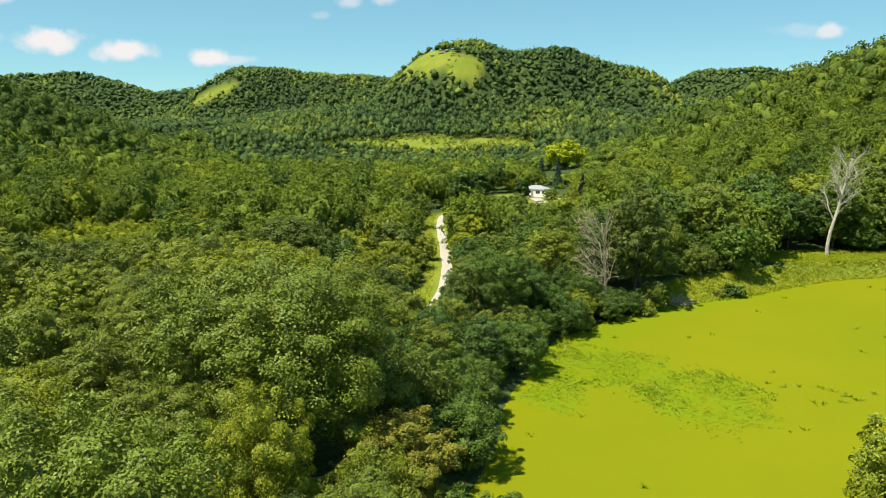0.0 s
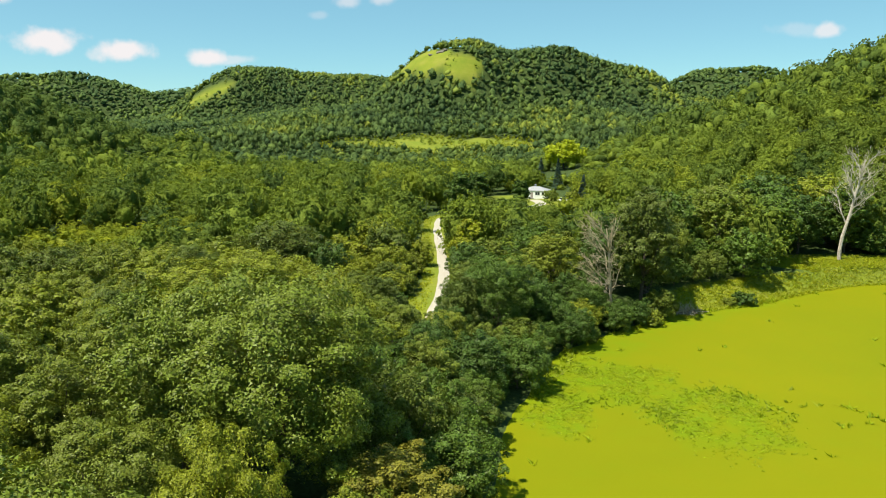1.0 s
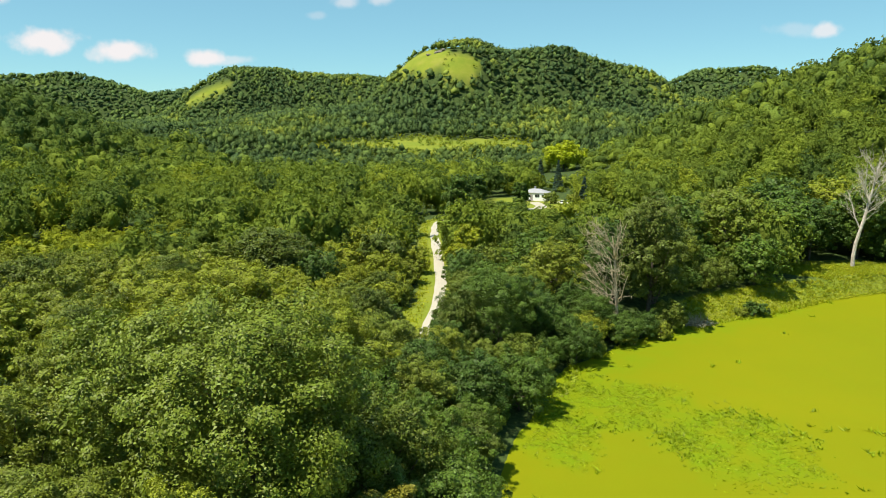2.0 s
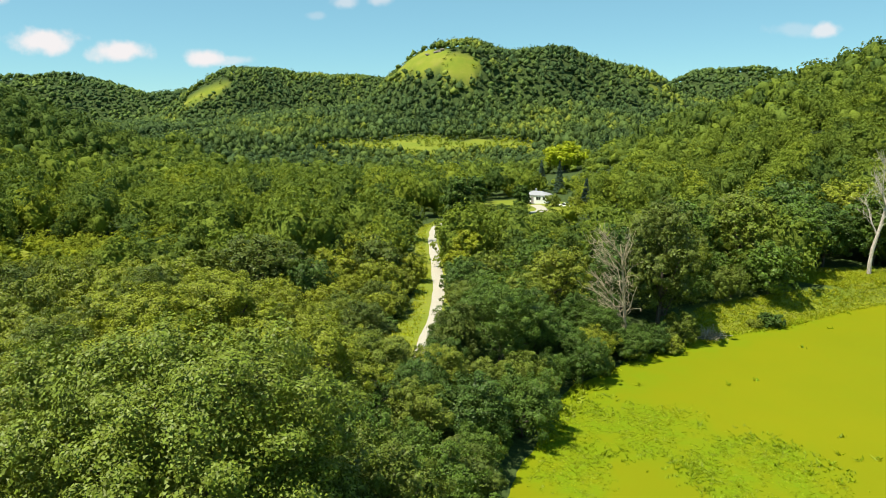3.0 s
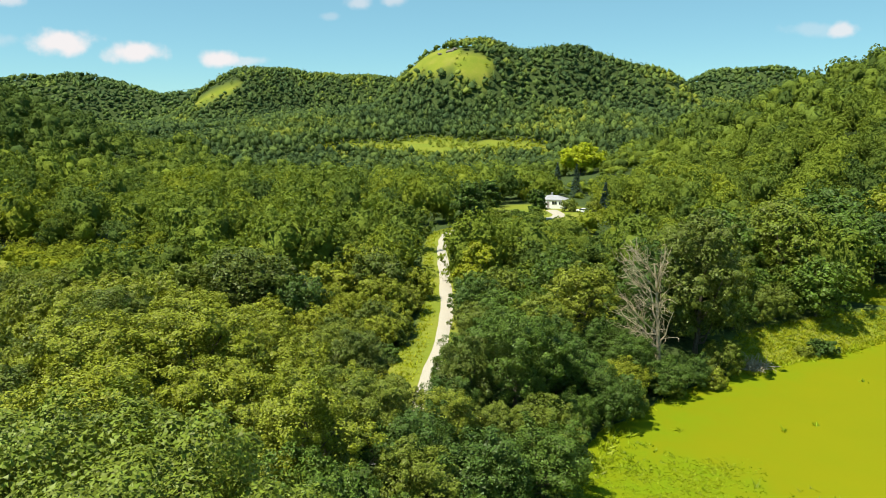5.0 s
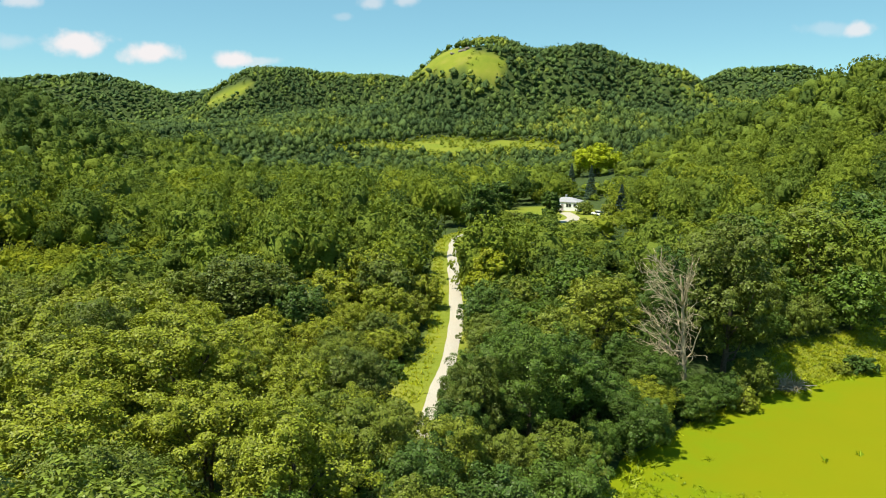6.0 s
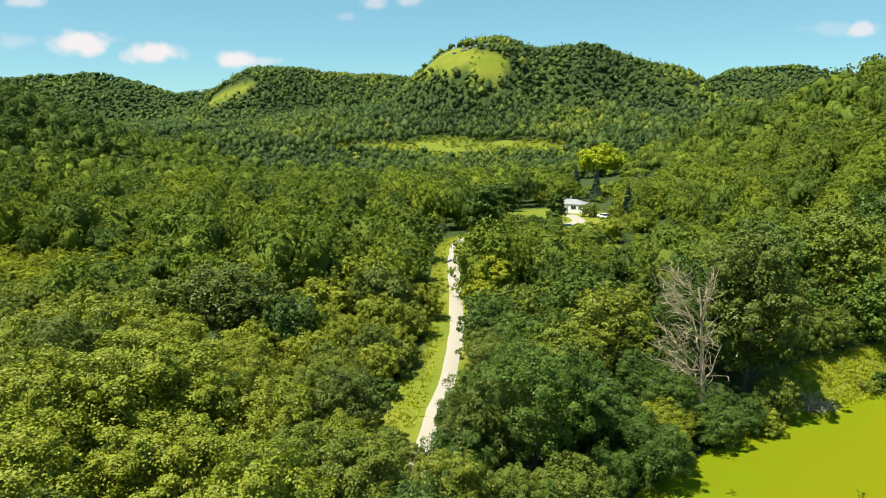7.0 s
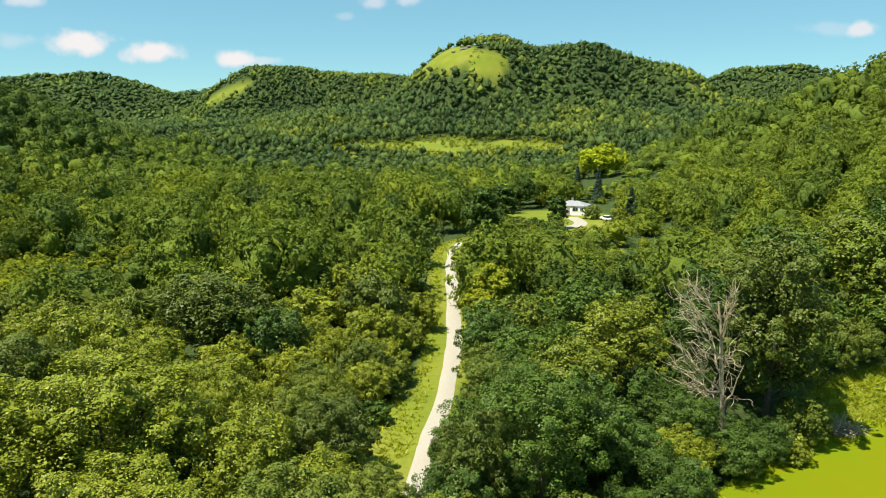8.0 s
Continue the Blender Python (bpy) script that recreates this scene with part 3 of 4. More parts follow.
bush = [tree_template("bush", 400 + i, 3.0, 2.0, -0.2, 11, 2200, 0.22, mat, "leafy green bush at the wood's edge", "bush", "bushes along pond and lane")
        for i, mat in enumerate((leaf_mat, dark_leaf_mat))]
big_tree = tree_template("cottonwood_tree", 500, 21, 8.8, 2.5, 46, 95000, 0.165, mid_leaf_mat, "tall spreading green cottonwood above the wood", flat=0.75)
tall_tree = tree_template("cottonwood_tree", 501, 22, 5.8, 2.0, 26, 34000, 0.24, olive_leaf_mat, "tall green cottonwood beside a dead snag", flat=0.95)
rust_tree = tree_template("turning_tree", 502, 13, 4.6, 0.8, 20, 34000, 0.15, rust_leaf_mat, "tree with brownish yellow turning leaves")
gold_tree = tree_template("golden_tree", 503, 16, 10.0, 2.0, 30, 15000, 0.62, gold_leaf_mat, "round golden yellow tree behind the house")
yellow_tree = tree_template("yellowing_tree", 504, 11.5, 3.4, 2.0, 12, 12000, 0.27, yellowish_mat, "yellow-green tree leaning over the lane")
oval_tree = tree_template("oval_tree", 505, 9.5, 2.7, 0.1, 22, 11000, 0.34, dark_leaf_mat, "oval dark tree on the lawn before the house", flat=1.1)
dark_tree = tree_template("lane_tree", 506, 14, 4.2, 0.3, 24, 11000, 0.42, dark_leaf_mat, "dark dense tree at the bend of the lane", flat=1.0)

SPECIAL = [  # template, x, y, sideways scale, upright scale, ground kept free
    (big_tree, -12, 57, 0.95, 0.87, 8.0), (tall_tree, 33, 120, 0.9, 0.93, 4.5), (rust_tree, -3.2, 52, 1.0, 0.68, 4.5), (gold_tree, 64, 381, 1.0, 0.9, 9.0),
    (yellow_tree, 5.6, 147, 1.0, 0.85, 3.0), (oval_tree, 26.3, 240, 1.0, 1.0, 3.0), (dark_tree, 6.2, 223, 1.0, 0.92, 4.0), (dark_tree, 13, 264, 1.1, 0.75, 4.5),
]
for t, x, y, s, sz, r in SPECIAL:
    place(t, x, y, s, sz, rnd.random() * 6.28)
    STANDS.append((x, y, r))
TREES = [  # tone, x, y, height, half width
    ("m", -20.5, 60, 16.5, 6), ("m", -15, 30, 16.5, 6), ("l", -11.5, 43, 13.5, 3.6), ("m", -27, 36, 15, 6), ("g", -4, 36, 12, 4.5), ("d", 2, 44, 8, 3.6),
    ("l", -24, 99, 13.3, 6.5), ("l", -31.5, 94, 13, 6), ("g", -36, 86, 11.5, 5), ("l", -17.5, 87, 11, 5), ("l", -13.5, 99, 8, 4), ("l", -26.5, 82, 12.5, 6), ("l", -9.5, 80, 11.5, 4.6), ("g", -20, 76, 12, 5),
    ("g", -27, 131, 12.3, 7.2), ("d", -19.5, 128, 8.5, 3.8), ("l", -18.5, 142, 7.5, 4.2), ("d", -7.5, 74, 9, 4.2), ("l", -39, 74, 5.5, 4), ("g", -3.5, 64, 9.5, 4.2), ("d", 0.2, 69, 8, 3.6), ("g", -5, 44.5, 10, 4), ("g", -8.5, 104, 7.5, 3.6), ("g", -12.5, 107, 7, 3.5), ("l", -8, 97, 6, 3.2), ("g", -9.5, 90, 8.5, 4.0), ("g", -5.5, 90, 7.5, 3.6),
    ("d", 8, 101.5, 12, 4.7), ("g", 3.4, 99, 8.5, 3.4), ("d", 4, 83, 7.5, 4.2), ("g", 2.4, 73, 6, 3.6), ("g", 10.2, 94.5, 6.5, 3.6), ("d", 1.8, 62, 7.5, 4), ("g", -1.2, 80, 7, 3.6), ("g", 0.5, 91, 7, 3.2),
    ("g", 13, 117.5, 8, 4.4), ("d", 9, 127, 6.5, 4), ("d", 4.9, 132, 7.5, 3.6), ("g", 5.2, 115, 7, 3.4), ("d", 4.6, 158, 7, 3.2), ("d", 20, 231, 4.5, 3), ("g", 14.5, 229, 5, 3), ("l", 25, 228, 3.6, 2.6), ("l", 21.5, 110, 4.6, 3), ("d", 15.5, 107, 7, 3.8), ("d", 7, 110, 8, 3.6), ("g", 8.5, 137, 7.5, 3.6),
    ("g", 58, 152.5, 17.5, 7), ("d", 70, 162, 18, 8), ("l", 88, 167, 18, 8), ("g", 104, 171, 18, 8), ("d", 61, 144, 6, 4), ("m", 55, 145.5, 15, 6), ("d", 66, 150, 15, 6.5), ("d", 76.5, 157, 14, 5.5), ("d", 87, 158, 15, 6), ("g", 97, 161, 16, 7), ("d", 47, 139.5, 8, 3.8), ("d", 92, 155, 6, 4),
    ("l", 35, 50, 10, 4.4), ("d", 30.5, 114.5, 4.8, 2.4), ("g", 35.5, 117.5, 5.5, 2.5), ("d", 35, 124.5, 14.5, 4.4),
    ("g", -4.2, 96, 5.5, 2.6), ("d", 1.4, 97, 6, 2.8), ("d", 26.5, 111.5, 5.5, 3.0), ("d", 22.5, 112.5, 6.5, 3.2), ("d", 18.5, 103, 7, 3.2), ("d", 13, 106, 9, 4), ("g", 40.5, 134.5, 14, 4.6), ("d", 45, 146, 16, 5.5), ("d", 29, 126, 14, 5), ("g", 18.5, 124, 10.5, 4.8), ("g", 35, 135, 15.5, 5),
]
for t in TREES:
    tree(*t)

snag = bare_tree("dead_snag", 600, 18, 7.6, "dead tree with a grey-brown trunk and bare forked limbs", lean=(-0.05, 0.0), limbs=13, low=0.2, sweep=(-1.25, -0.5, 0.45), twigs=4, limb_mat=snag_mat)
snag.matrix_basis = pose(27.2, 116, float(height(27.2, 116)), 0, 0, 0)
STANDS.append((26.3, 115, 4.0))
pale = bare_tree("dead_tree", 604, 27, 8.0, "tall dead tree with a pale bare trunk on the shore", lean=(0.06, 0.0), limbs=11, low=0.38, limb_mat=pale_wood_mat, sweep=(-0.1, 0.0, 0.9))
pale.matrix_basis = pose(82, 150.5, float(height(82, 150.5)), 0, 0, 10)
STANDS.append((82, 150.5, 4.0))
small_snag = bare_tree("dead_snag", 607, 9, 4.0, "small grey dead tree among the shore trees", limbs=7)
small_snag.matrix_basis = pose(47, 146, float(height(47, 146)), 0, 0, 0)

for i, (x, y, h, r) in enumerate([(47.5, 297, 12.5, 2.6), (43.5, 318, 11.5, 2.8), (36.5, 217, 6.0, 1.9), (51, 262, 9.0, 2.6)]):
    s = spruce("spruce", 700 + i, h, r, "blue-green spruce with tiered branches near the house")
    s.matrix_basis = pose(x, y, float(height(x, y)), 0, 0, 50 * i)
    STANDS.append((x, y, 3.0))


def open_ground(x, y):
    return grass_cover(x, y) > 0.35 or inside_pond(x, y) > -1.2 or (y > 98 and abs(x - np.interp(y, ROAD_Y, ROAD_X)) < 3.0) or (66 < x < 104 and 120 < y < 151 + 0.12 * (x - 82))


for tries in range(16000):
    y = 24 + 126 * rnd.random() ** 0.8
    x = (rnd.random() * 2 - 1) * (0.66 * y + 18)
    if open_ground(x, y) or x > 135:
        continue
    strip = -4 < x < np.interp(y, SHORE_Y, SHORE_X) and y < 118
    u = rnd.random()
    far_side = float(lapse(100, 116, y))
    h = (5.0 + 4.0 * u) if strip else (9 + 6.0 * u) * (1 - far_side) + (5 + 5.5 * u ** 1.5) * far_side
    if math.hypot((x + 68) / 24, (y - 144) / 20) < 1:                  # low brush before the clearing
        h = 3.5 + 2.0 * u
    r = (0.44 + 0.1 * rnd.random()) * h if h < 10.5 else (0.36 + 0.06 * rnd.random()) * h
    if any((x - a) ** 2 + (y - b) ** 2 < (0.76 * (r + c)) ** 2 for a, b, c in STANDS):
        continue
    off = x - np.interp(y, ROAD_Y, ROAD_X)
    if y > 98 and abs(off) < (r * 0.9 + 2.4 if off < 0 else r * 0.75 + 1.2):
        continue
    tree(("dddg" if x > 0 else "glgl" if y > 70 else "ggll")[int(rnd.random() * 4)] if not strip else "gdd"[int(rnd.random() * 3)], x, y, h, r)

# bushes on the edges of pond and lane
BUSHES = [(52.5, 126.2, 1.05), (49.8, 125.6, 0.6), (22, 106, 0.8), (27, 111.5, 1.0), (33, 114, 0.9), (14, 99, 0.8)]
for i in range(46):
    y = 40 + 78 * rnd.random()
    BUSHES.append((float(np.interp(y, SHORE_Y, SHORE_X)) - 3.0 - 2.5 * rnd.random(), y, 0.5 + 0.5 * rnd.random()))
for i in range(40):
    y = 100 + 120 * rnd.random()
    side = -5.0 - 2 * rnd.random() if rnd.random() < 0.6 else 2.3 + 1.6 * rnd.random()
    BUSHES.append((float(np.interp(y, ROAD_Y, ROAD_X)) + side, y, 0.5 + 0.5 * rnd.random()))
for x, y, s in BUSHES:
    place(bush[int(rnd.random() * 2)], x, y, s, s * (0.8 + 0.4 * rnd.random()), rnd.random() * 6.28, 0.15)


# ---------------------------------------------------------------- woods further off
def wood_template(seed, lobes, sub, count, size, foot=0.0, spread=0.4, full=0.74):
    """A crown for the further woods: a lumpy leafy mass with leaf sprays on it. Half width 1, top near 1.7."""
    rng = np.random.default_rng(seed)
    L = crown_lobes(rng, 1.7, 1.0, 0.0, lobes, 0.85) + [(rng.normal(0, 0.12), rng.normal(0, 0.12), 1.32 + rng.normal(0, 0.05), 0.40, 0.85)]
    P, G = crown_mass(rng, L, sub, full, foot, 0.10)
    V, F = leaves(rng, L, int(count * 2.6), size, clumps=max(24, count // 5), puff=0.26, spread=spread)
    mid = V[F].mean(1)
    A = np.array(L)
    away = np.linalg.norm((mid[:, None, :] - A[None, :, :3]) / (A[None, :, 3:4] * np.array((1, 1, 0.85))), axis=2).min(1)
    T = V[F][np.nonzero((mid[:, 2] > foot) & (away > min(0.9, full + 0.12)))[0][:count]]
    return np.concatenate([T.reshape(-1, 3), P]), np.concatenate([np.arange(len(T) * 3).reshape(-1, 3), G + len(T) * 3])


def wood(name, spots, templates, mat, label, seed):
    """Many far trees in one mesh. spots: x, y, half width, height, tint."""
    rng = np.random.default_rng(seed)
    VV, FF, TT, base = [], [], [], 0
    pick = rng.integers(0, len(templates), len(spots))
    for k, (V, F) in enumerate(templates):
        S = spots[pick == k]
        if not len(S):
            continue
        a = rng.random(len(S)) * 6.28
        c, s = np.cos(a)[:, None], np.sin(a)[:, None]
        X = (V[None, :, 0] * c - V[None, :, 1] * s) * S[:, 2:3] + S[:, 0:1]
        Y = (V[None, :, 0] * s + V[None, :, 1] * c) * S[:, 2:3] + S[:, 1:2]
        foot = height(S[:, 0], S[:, 1])[:, None]
        tall = np.clip(0.60 * S[:, 3:4], 0.75 * S[:, 2:3], 1.3 * S[:, 2:3])
        Z = foot + S[:, 3:4] - 1.7 * tall + tall * V[None, :, 2]
        VV.append(np.stack([X, Y, Z], -1).reshape(-1, 3))
        FF.append((F[None] + (base + np.arange(len(S))[:, None, None] * len(V))).reshape(-1, 3))
        TT.append(np.repeat(S[:, 4], len(V)))
        base += len(S) * len(V)
    me = mesh_of(name, np.concatenate(VV), np.concatenate(FF), mat, smooth=True)
    add_float(me, "tint", np.concatenate(TT))
    return tagged(new(name, me), label, "woodland", kind="stuff")


def scatter(seed, y0, y1, step, slope, margin, test):
    """Jittered rows of spots over the land in a widening strip."""
    rng = np.random.default_rng(seed)
    out = []
    for y in np.arange(y0, y1, step * 0.9):
        w = slope * y + margin
        xs = np.arange(-w, w, step)
        xs = xs + rng.uniform(-0.7, 0.7, len(xs)) * step
        ys = y + rng.uniform(-0.9, 0.9, len(xs)) * step
        ok = test(xs, ys)
        out.append(np.stack([xs[ok], ys[ok]], 1))
    P = np.concatenate(out)
    n = len(P)
    patch = 0.5 + 0.35 * ripple(P[:, 0], P[:, 1], 31) + 0.2 * ripple(P[:, 0], P[:, 1], 90, 2.0)
    tint = np.clip(patch * 0.5 + rng.normal(0.25, 0.30, n), 0, 1)
    return P, tint, rng


def clear_of(x, y):
    ok = (grass_cover(x, y) < 0.4) & (inside_pond(x, y) < -3)
    ok = ok & (np.hypot((x - 80) / 12, (y - 150) / 7) > 1)
    return ok & ~((np.abs(x - 36) < 11) & (y > 248) & (y < 292)) & (np.hypot(x - 64, y - 381) > 9) & (np.hypot((x - 59) / 9, (y - 358) / 20) > 1)


def seen_slope(x, y):
    """Leaves out the far sides of the bluffs, well behind their crests."""
    step = 25.0
    rise = height(x, y + step) - height(x, y)
    return clear_of(x, y) & ((rise > -9) | (height(x, y) < 20))


def sizes(P, rng, wide, tall, low_from, low_to):
    """Half widths and heights: brushy and low on the valley floor between two distances, tall on the slopes."""
    n = len(P)
    u = rng.random(n) ** 1.3
    hill = lapse(8, 20, height(P[:, 0], P[:, 1]))
    low = (1 - hill) * lapse(low_from, low_from + 60, P[:, 1]) * lapse(low_to + 60, low_to, P[:, 1])
    k = 1 - 0.42 * low
    k = k * (1 - 0.52 * lapse(1.3, 0.8, np.hypot((P[:, 0] - 30) / 28, (P[:, 1] - 212) / 52)))      # kept low round the house
    for cx, cy, rx, ry in ((-74, 159, 24, 18), (57, 330, 20, 44), (-235, 680, 38, 150)):
        k = k * (1 - 0.66 * lapse(1.3, 0.8, np.hypot((P[:, 0] - cx) / rx, (P[:, 1] - cy) / ry)))
    return (wide[0] + (wide[1] - wide[0]) * u) * np.sqrt(k), (tall[0] + (tall[1] - tall[0]) * np.clip(u + rng.normal(0, 0.15, n), 0, 1)) * k


def off_lane(x, y):
    off = x - np.interp(y, ROAD_Y, ROAD_X)
    return clear_of(x, y) & ((off < -6) | (off > 4) | (y > 240)) & (np.hypot(x - 6, y - 223) > 5) & (np.hypot(x - 36, y - 217) > 4)


def plant(name, seed, y0, y1, step, margin, test, wide, tall, templates, label, tone=1.0, mat=None):
    P, tint, rng = scatter(seed, y0, y1, step, 0.66, margin, test)
    w, h = sizes(P, rng, wide, tall, 290, 520)
    if mat:
        tint = np.clip(0.42 + 0.34 * ripple(P[:, 0], P[:, 1], 37) + 0.26 * ripple(P[:, 0], P[:, 1], 12, 1.0) + rng.normal(0, 0.2, len(P)), 0, 1)
    else:
        # lower tint on slopes, with the left hill's shaded face put into it
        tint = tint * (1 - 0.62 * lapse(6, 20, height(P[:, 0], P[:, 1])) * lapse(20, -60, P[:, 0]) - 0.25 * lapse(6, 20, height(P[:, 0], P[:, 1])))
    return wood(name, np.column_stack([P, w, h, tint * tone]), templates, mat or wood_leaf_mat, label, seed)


def side_hills(x, y):
    """The two wooded hills that close the near valley."""
    return off_lane(x, y) & seen_slope(x, y) & ((y < 430) | (np.abs(x + 10) > 105 + 0.5 * (y - 430)))


def bluff_foot(x, y):
    return seen_slope(x, y) & ~((y < 600) & side_hills(x, y))


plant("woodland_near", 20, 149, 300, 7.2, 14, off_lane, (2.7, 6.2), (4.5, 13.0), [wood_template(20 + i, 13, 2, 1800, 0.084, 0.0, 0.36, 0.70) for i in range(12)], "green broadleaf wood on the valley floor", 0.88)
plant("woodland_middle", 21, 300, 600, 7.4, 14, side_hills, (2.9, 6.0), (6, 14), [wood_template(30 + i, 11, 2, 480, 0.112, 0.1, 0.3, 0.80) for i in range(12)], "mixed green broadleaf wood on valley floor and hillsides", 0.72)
plant("woodland_hills", 22, 430, 760, 6.8, 10, bluff_foot, (2.8, 5.4), (7, 12), [wood_template(40 + i, 9, 1, 170, 0.15, 0.3, 0.3, 0.84) for i in range(12)], "dense green wood at the foot of the bluffs", 1.0, hazed_leaf_mat)
plant("woodland_bluffs", 23, 760, 1350, 6.6, 0, seen_slope, (3.0, 5.3), (7, 10), [wood_template(50 + i, 7, 1, 50, 0.18, 0.5, 0.3, 0.93) for i in range(12)], "dense dark green wood covering the bluffs", 1.0, hazed_leaf_mat)
plant("woodland_far", 24, 1350, 2050, 14, 0, seen_slope, (6, 9.5), (10, 14), [wood_template(60 + i, 6, 1, 16, 0.22, 0.4, 0.3, 0.97) for i in range(6)], "distant dark green wooded ridges", 0.8, hazed_leaf_mat)
plant("woodland_skyline", 26, 2050, 2500, 26, 0, seen_slope, (13, 20), (11, 15), [wood_template(64 + i, 6, 1, 12, 0.3, 0.4, 0.3, 0.97) for i in range(3)], "farthest wooded ridge on the skyline", 0.5, hazed_leaf_mat)


def hill_glade(x, y):
    return (grass_cover(x, y) > 0.6) & (height(x, y) > 30) & (ripple(x, y, 6.5) > 0.25)


P, tint, rng = scatter(27, 760, 1190, 7.0, 0.45, 0, hill_glade)
n = len(P)
wood("glade_shrubs", np.column_stack([P, rng.uniform(0.7, 2.2, n), rng.uniform(0.9, 3.6, n), np.clip(tint + 0.2, 0, 1)]), [wood_template(74 + i, 6, 1, 40, 0.3) for i in range(3)], wood_leaf_mat, "scattered shrubs on the dry bluff prairie", 6)


def clearing(x, y):
    return np.hypot((x + 84) / 20, (y - 175) / 14) < 1


P, tint, rng = scatter(28, 158, 194, 3.2, 0.7, 10, clearing)
n = len(P)
wood("clearing_shrubs", np.column_stack([P, rng.uniform(1.2, 2.8, n), rng.uniform(1.2, 3.4, n), np.clip(tint * 0.25 + 0.85, 0, 1)]), [wood_template(80 + i, 9, 2, 500, 0.13) for i in range(4)], wood_leaf_mat, "yellow-green brush in a clearing of the wood", 7)


# low shrubs strewn over the meadow
def meadow(x, y):
    return (np.hypot((x + 5) / 120, (y - 585) / 50) < 1) & (ripple(x, y, 9) > -0.45)


P, tint, rng = scatter(25, 535, 640, 4.6, 0.3, 10, meadow)
n = len(P)
wood("meadow_shrubs", np.column_stack([P, rng.uniform(0.8, 2.6, n), rng.uniform(1.0, 4.0, n), np.clip(tint + 0.4, 0, 1)]), [wood_template(70 + i, 6, 1, 40, 0.3) for i in range(3)], wood_leaf_mat, "scattered low green shrubs in the meadow", 5)


# ---------------------------------------------------------------- house
def house():
    """A small ranch house: white walls, low hipped grey roof, windows and a door to the front."""
    root = tagged(new("house"), "small white ranch house with a low grey hipped roof", "house")
    w, d, h = 4.5, 3.0, 2.5
    bm = bmesh.new()
    box(bm, -w, -d, -0.4, w, d, h, 0.03)
    part("wall", bm_mesh("wall", bm, siding_mat), root)
    bm = bmesh.new()
    e = 0.22
    lo = [bm.verts.new(p) for p in ((-w - e, -d - e, h), (w + e, -d - e, h), (w + e, d + e, h), (-w - e, d + e, h))]
    lo2 = [bm.verts.new((v.co.x, v.co.y, h + 0.16)) for v in lo]
    ridge = [bm.verts.new((-w + d, 0, h + 1.45)), bm.verts.new((w - d, 0, h + 1.45))]
    bm.faces.new(lo[::-1])
    for i in range(4):
        bm.faces.new((lo[i], lo[(i + 1) % 4], lo2[(i + 1) % 4], lo2[i]))
    bm.faces.new((lo2[0], lo2[1], ridge[1], ridge[0]))
    bm.faces.new((lo2[1], lo2[2], ridge[1]))
    bm.faces.new((lo2[2], lo2[3], ridge[0], ridge[1]))
    bm.faces.new((lo2[3], lo2[0], ridge[0]))
    roof = part("roof", bm_mesh("roof", bm, roof_mat), root)
    bm = bmesh.new()
    box(bm, -0.9, 0.4, h + 0.9, -0.3, 1.0, h + 2.2, 0.02)
    part("chimney", bm_mesh("chimney", bm, roof_mat), roof)
    for x, ww in ((-2.9, 1.4), (1.3, 1.7), (3.4, 1.0)):
        bm = bmesh.new()
        box(bm, x - ww / 2 - 0.1, -d - 0.05, 0.95, x + ww / 2 + 0.1, -d + 0.02, 2.25, 0.02)
        win = part("window", bm_mesh("window", bm, trim_mat), root)
        bm = bmesh.new()
        for k in range(2):
            box(bm, x - ww / 2 + k * ww / 2 + 0.03, -d - 0.07, 1.05, x + k * ww / 2 - 0.03, -d - 0.04, 2.15)
        part("pane", bm_mesh("pane", bm, glass_mat), win)
    bm = bmesh.new()
    box(bm, -1.35, -d - 0.06, -0.1, -0.4, -d + 0.02, 2.05, 0.02)
    part("door", bm_mesh("door", bm, door_mat), root)
    bm = bmesh.new()
    box(bm, -1.7, -d - 1.2, -0.4, -0.05, -d - 0.0, -0.12, 0.03)
    part("step", bm_mesh("step", bm, rock_mat), root)
    return root


home = house()
home.matrix_basis = pose(35.8, 273.5, float(height(35.8, 273.5)) + 0.3, 0, 0, -24)

# gravel drive that leaves the lane and curves up to the house
def strip_along(name, line, half, mat):
    pts = []
    for (x0, y0), (x1, y1) in zip(line, line[1:]):
        for k in range(8):
            pts.append((x0 + (x1 - x0) * k / 8, y0 + (y1 - y0) * k / 8))
    p = np.array(pts)
    for _ in range(6):
        p[1:-1] = (p[:-2] + 2 * p[1:-1] + p[2:]) / 4
    t = np.gradient(p, axis=0)
    t /= np.linalg.norm(t, axis=1)[:, None]
    side = np.stack([t[:, 1], -t[:, 0]], 1)
    V = np.stack([np.column_stack([p + side * half * s, height(*(p + side * half * s).T) + 0.13 - 0.08 * abs(s)]) for s in (-1, -0.5, 0, 0.5, 1)], 1)
    n, k = V.shape[:2]
    idx = np.arange(n * k).reshape(n, k)
    F = np.stack([idx[:-1, :-1], idx[:-1, 1:], idx[1:, 1:], idx[1:, :-1]], -1).reshape(-1, 4)
    return mesh_of(name, V.reshape(-1, 3), F, mat, smooth=True)


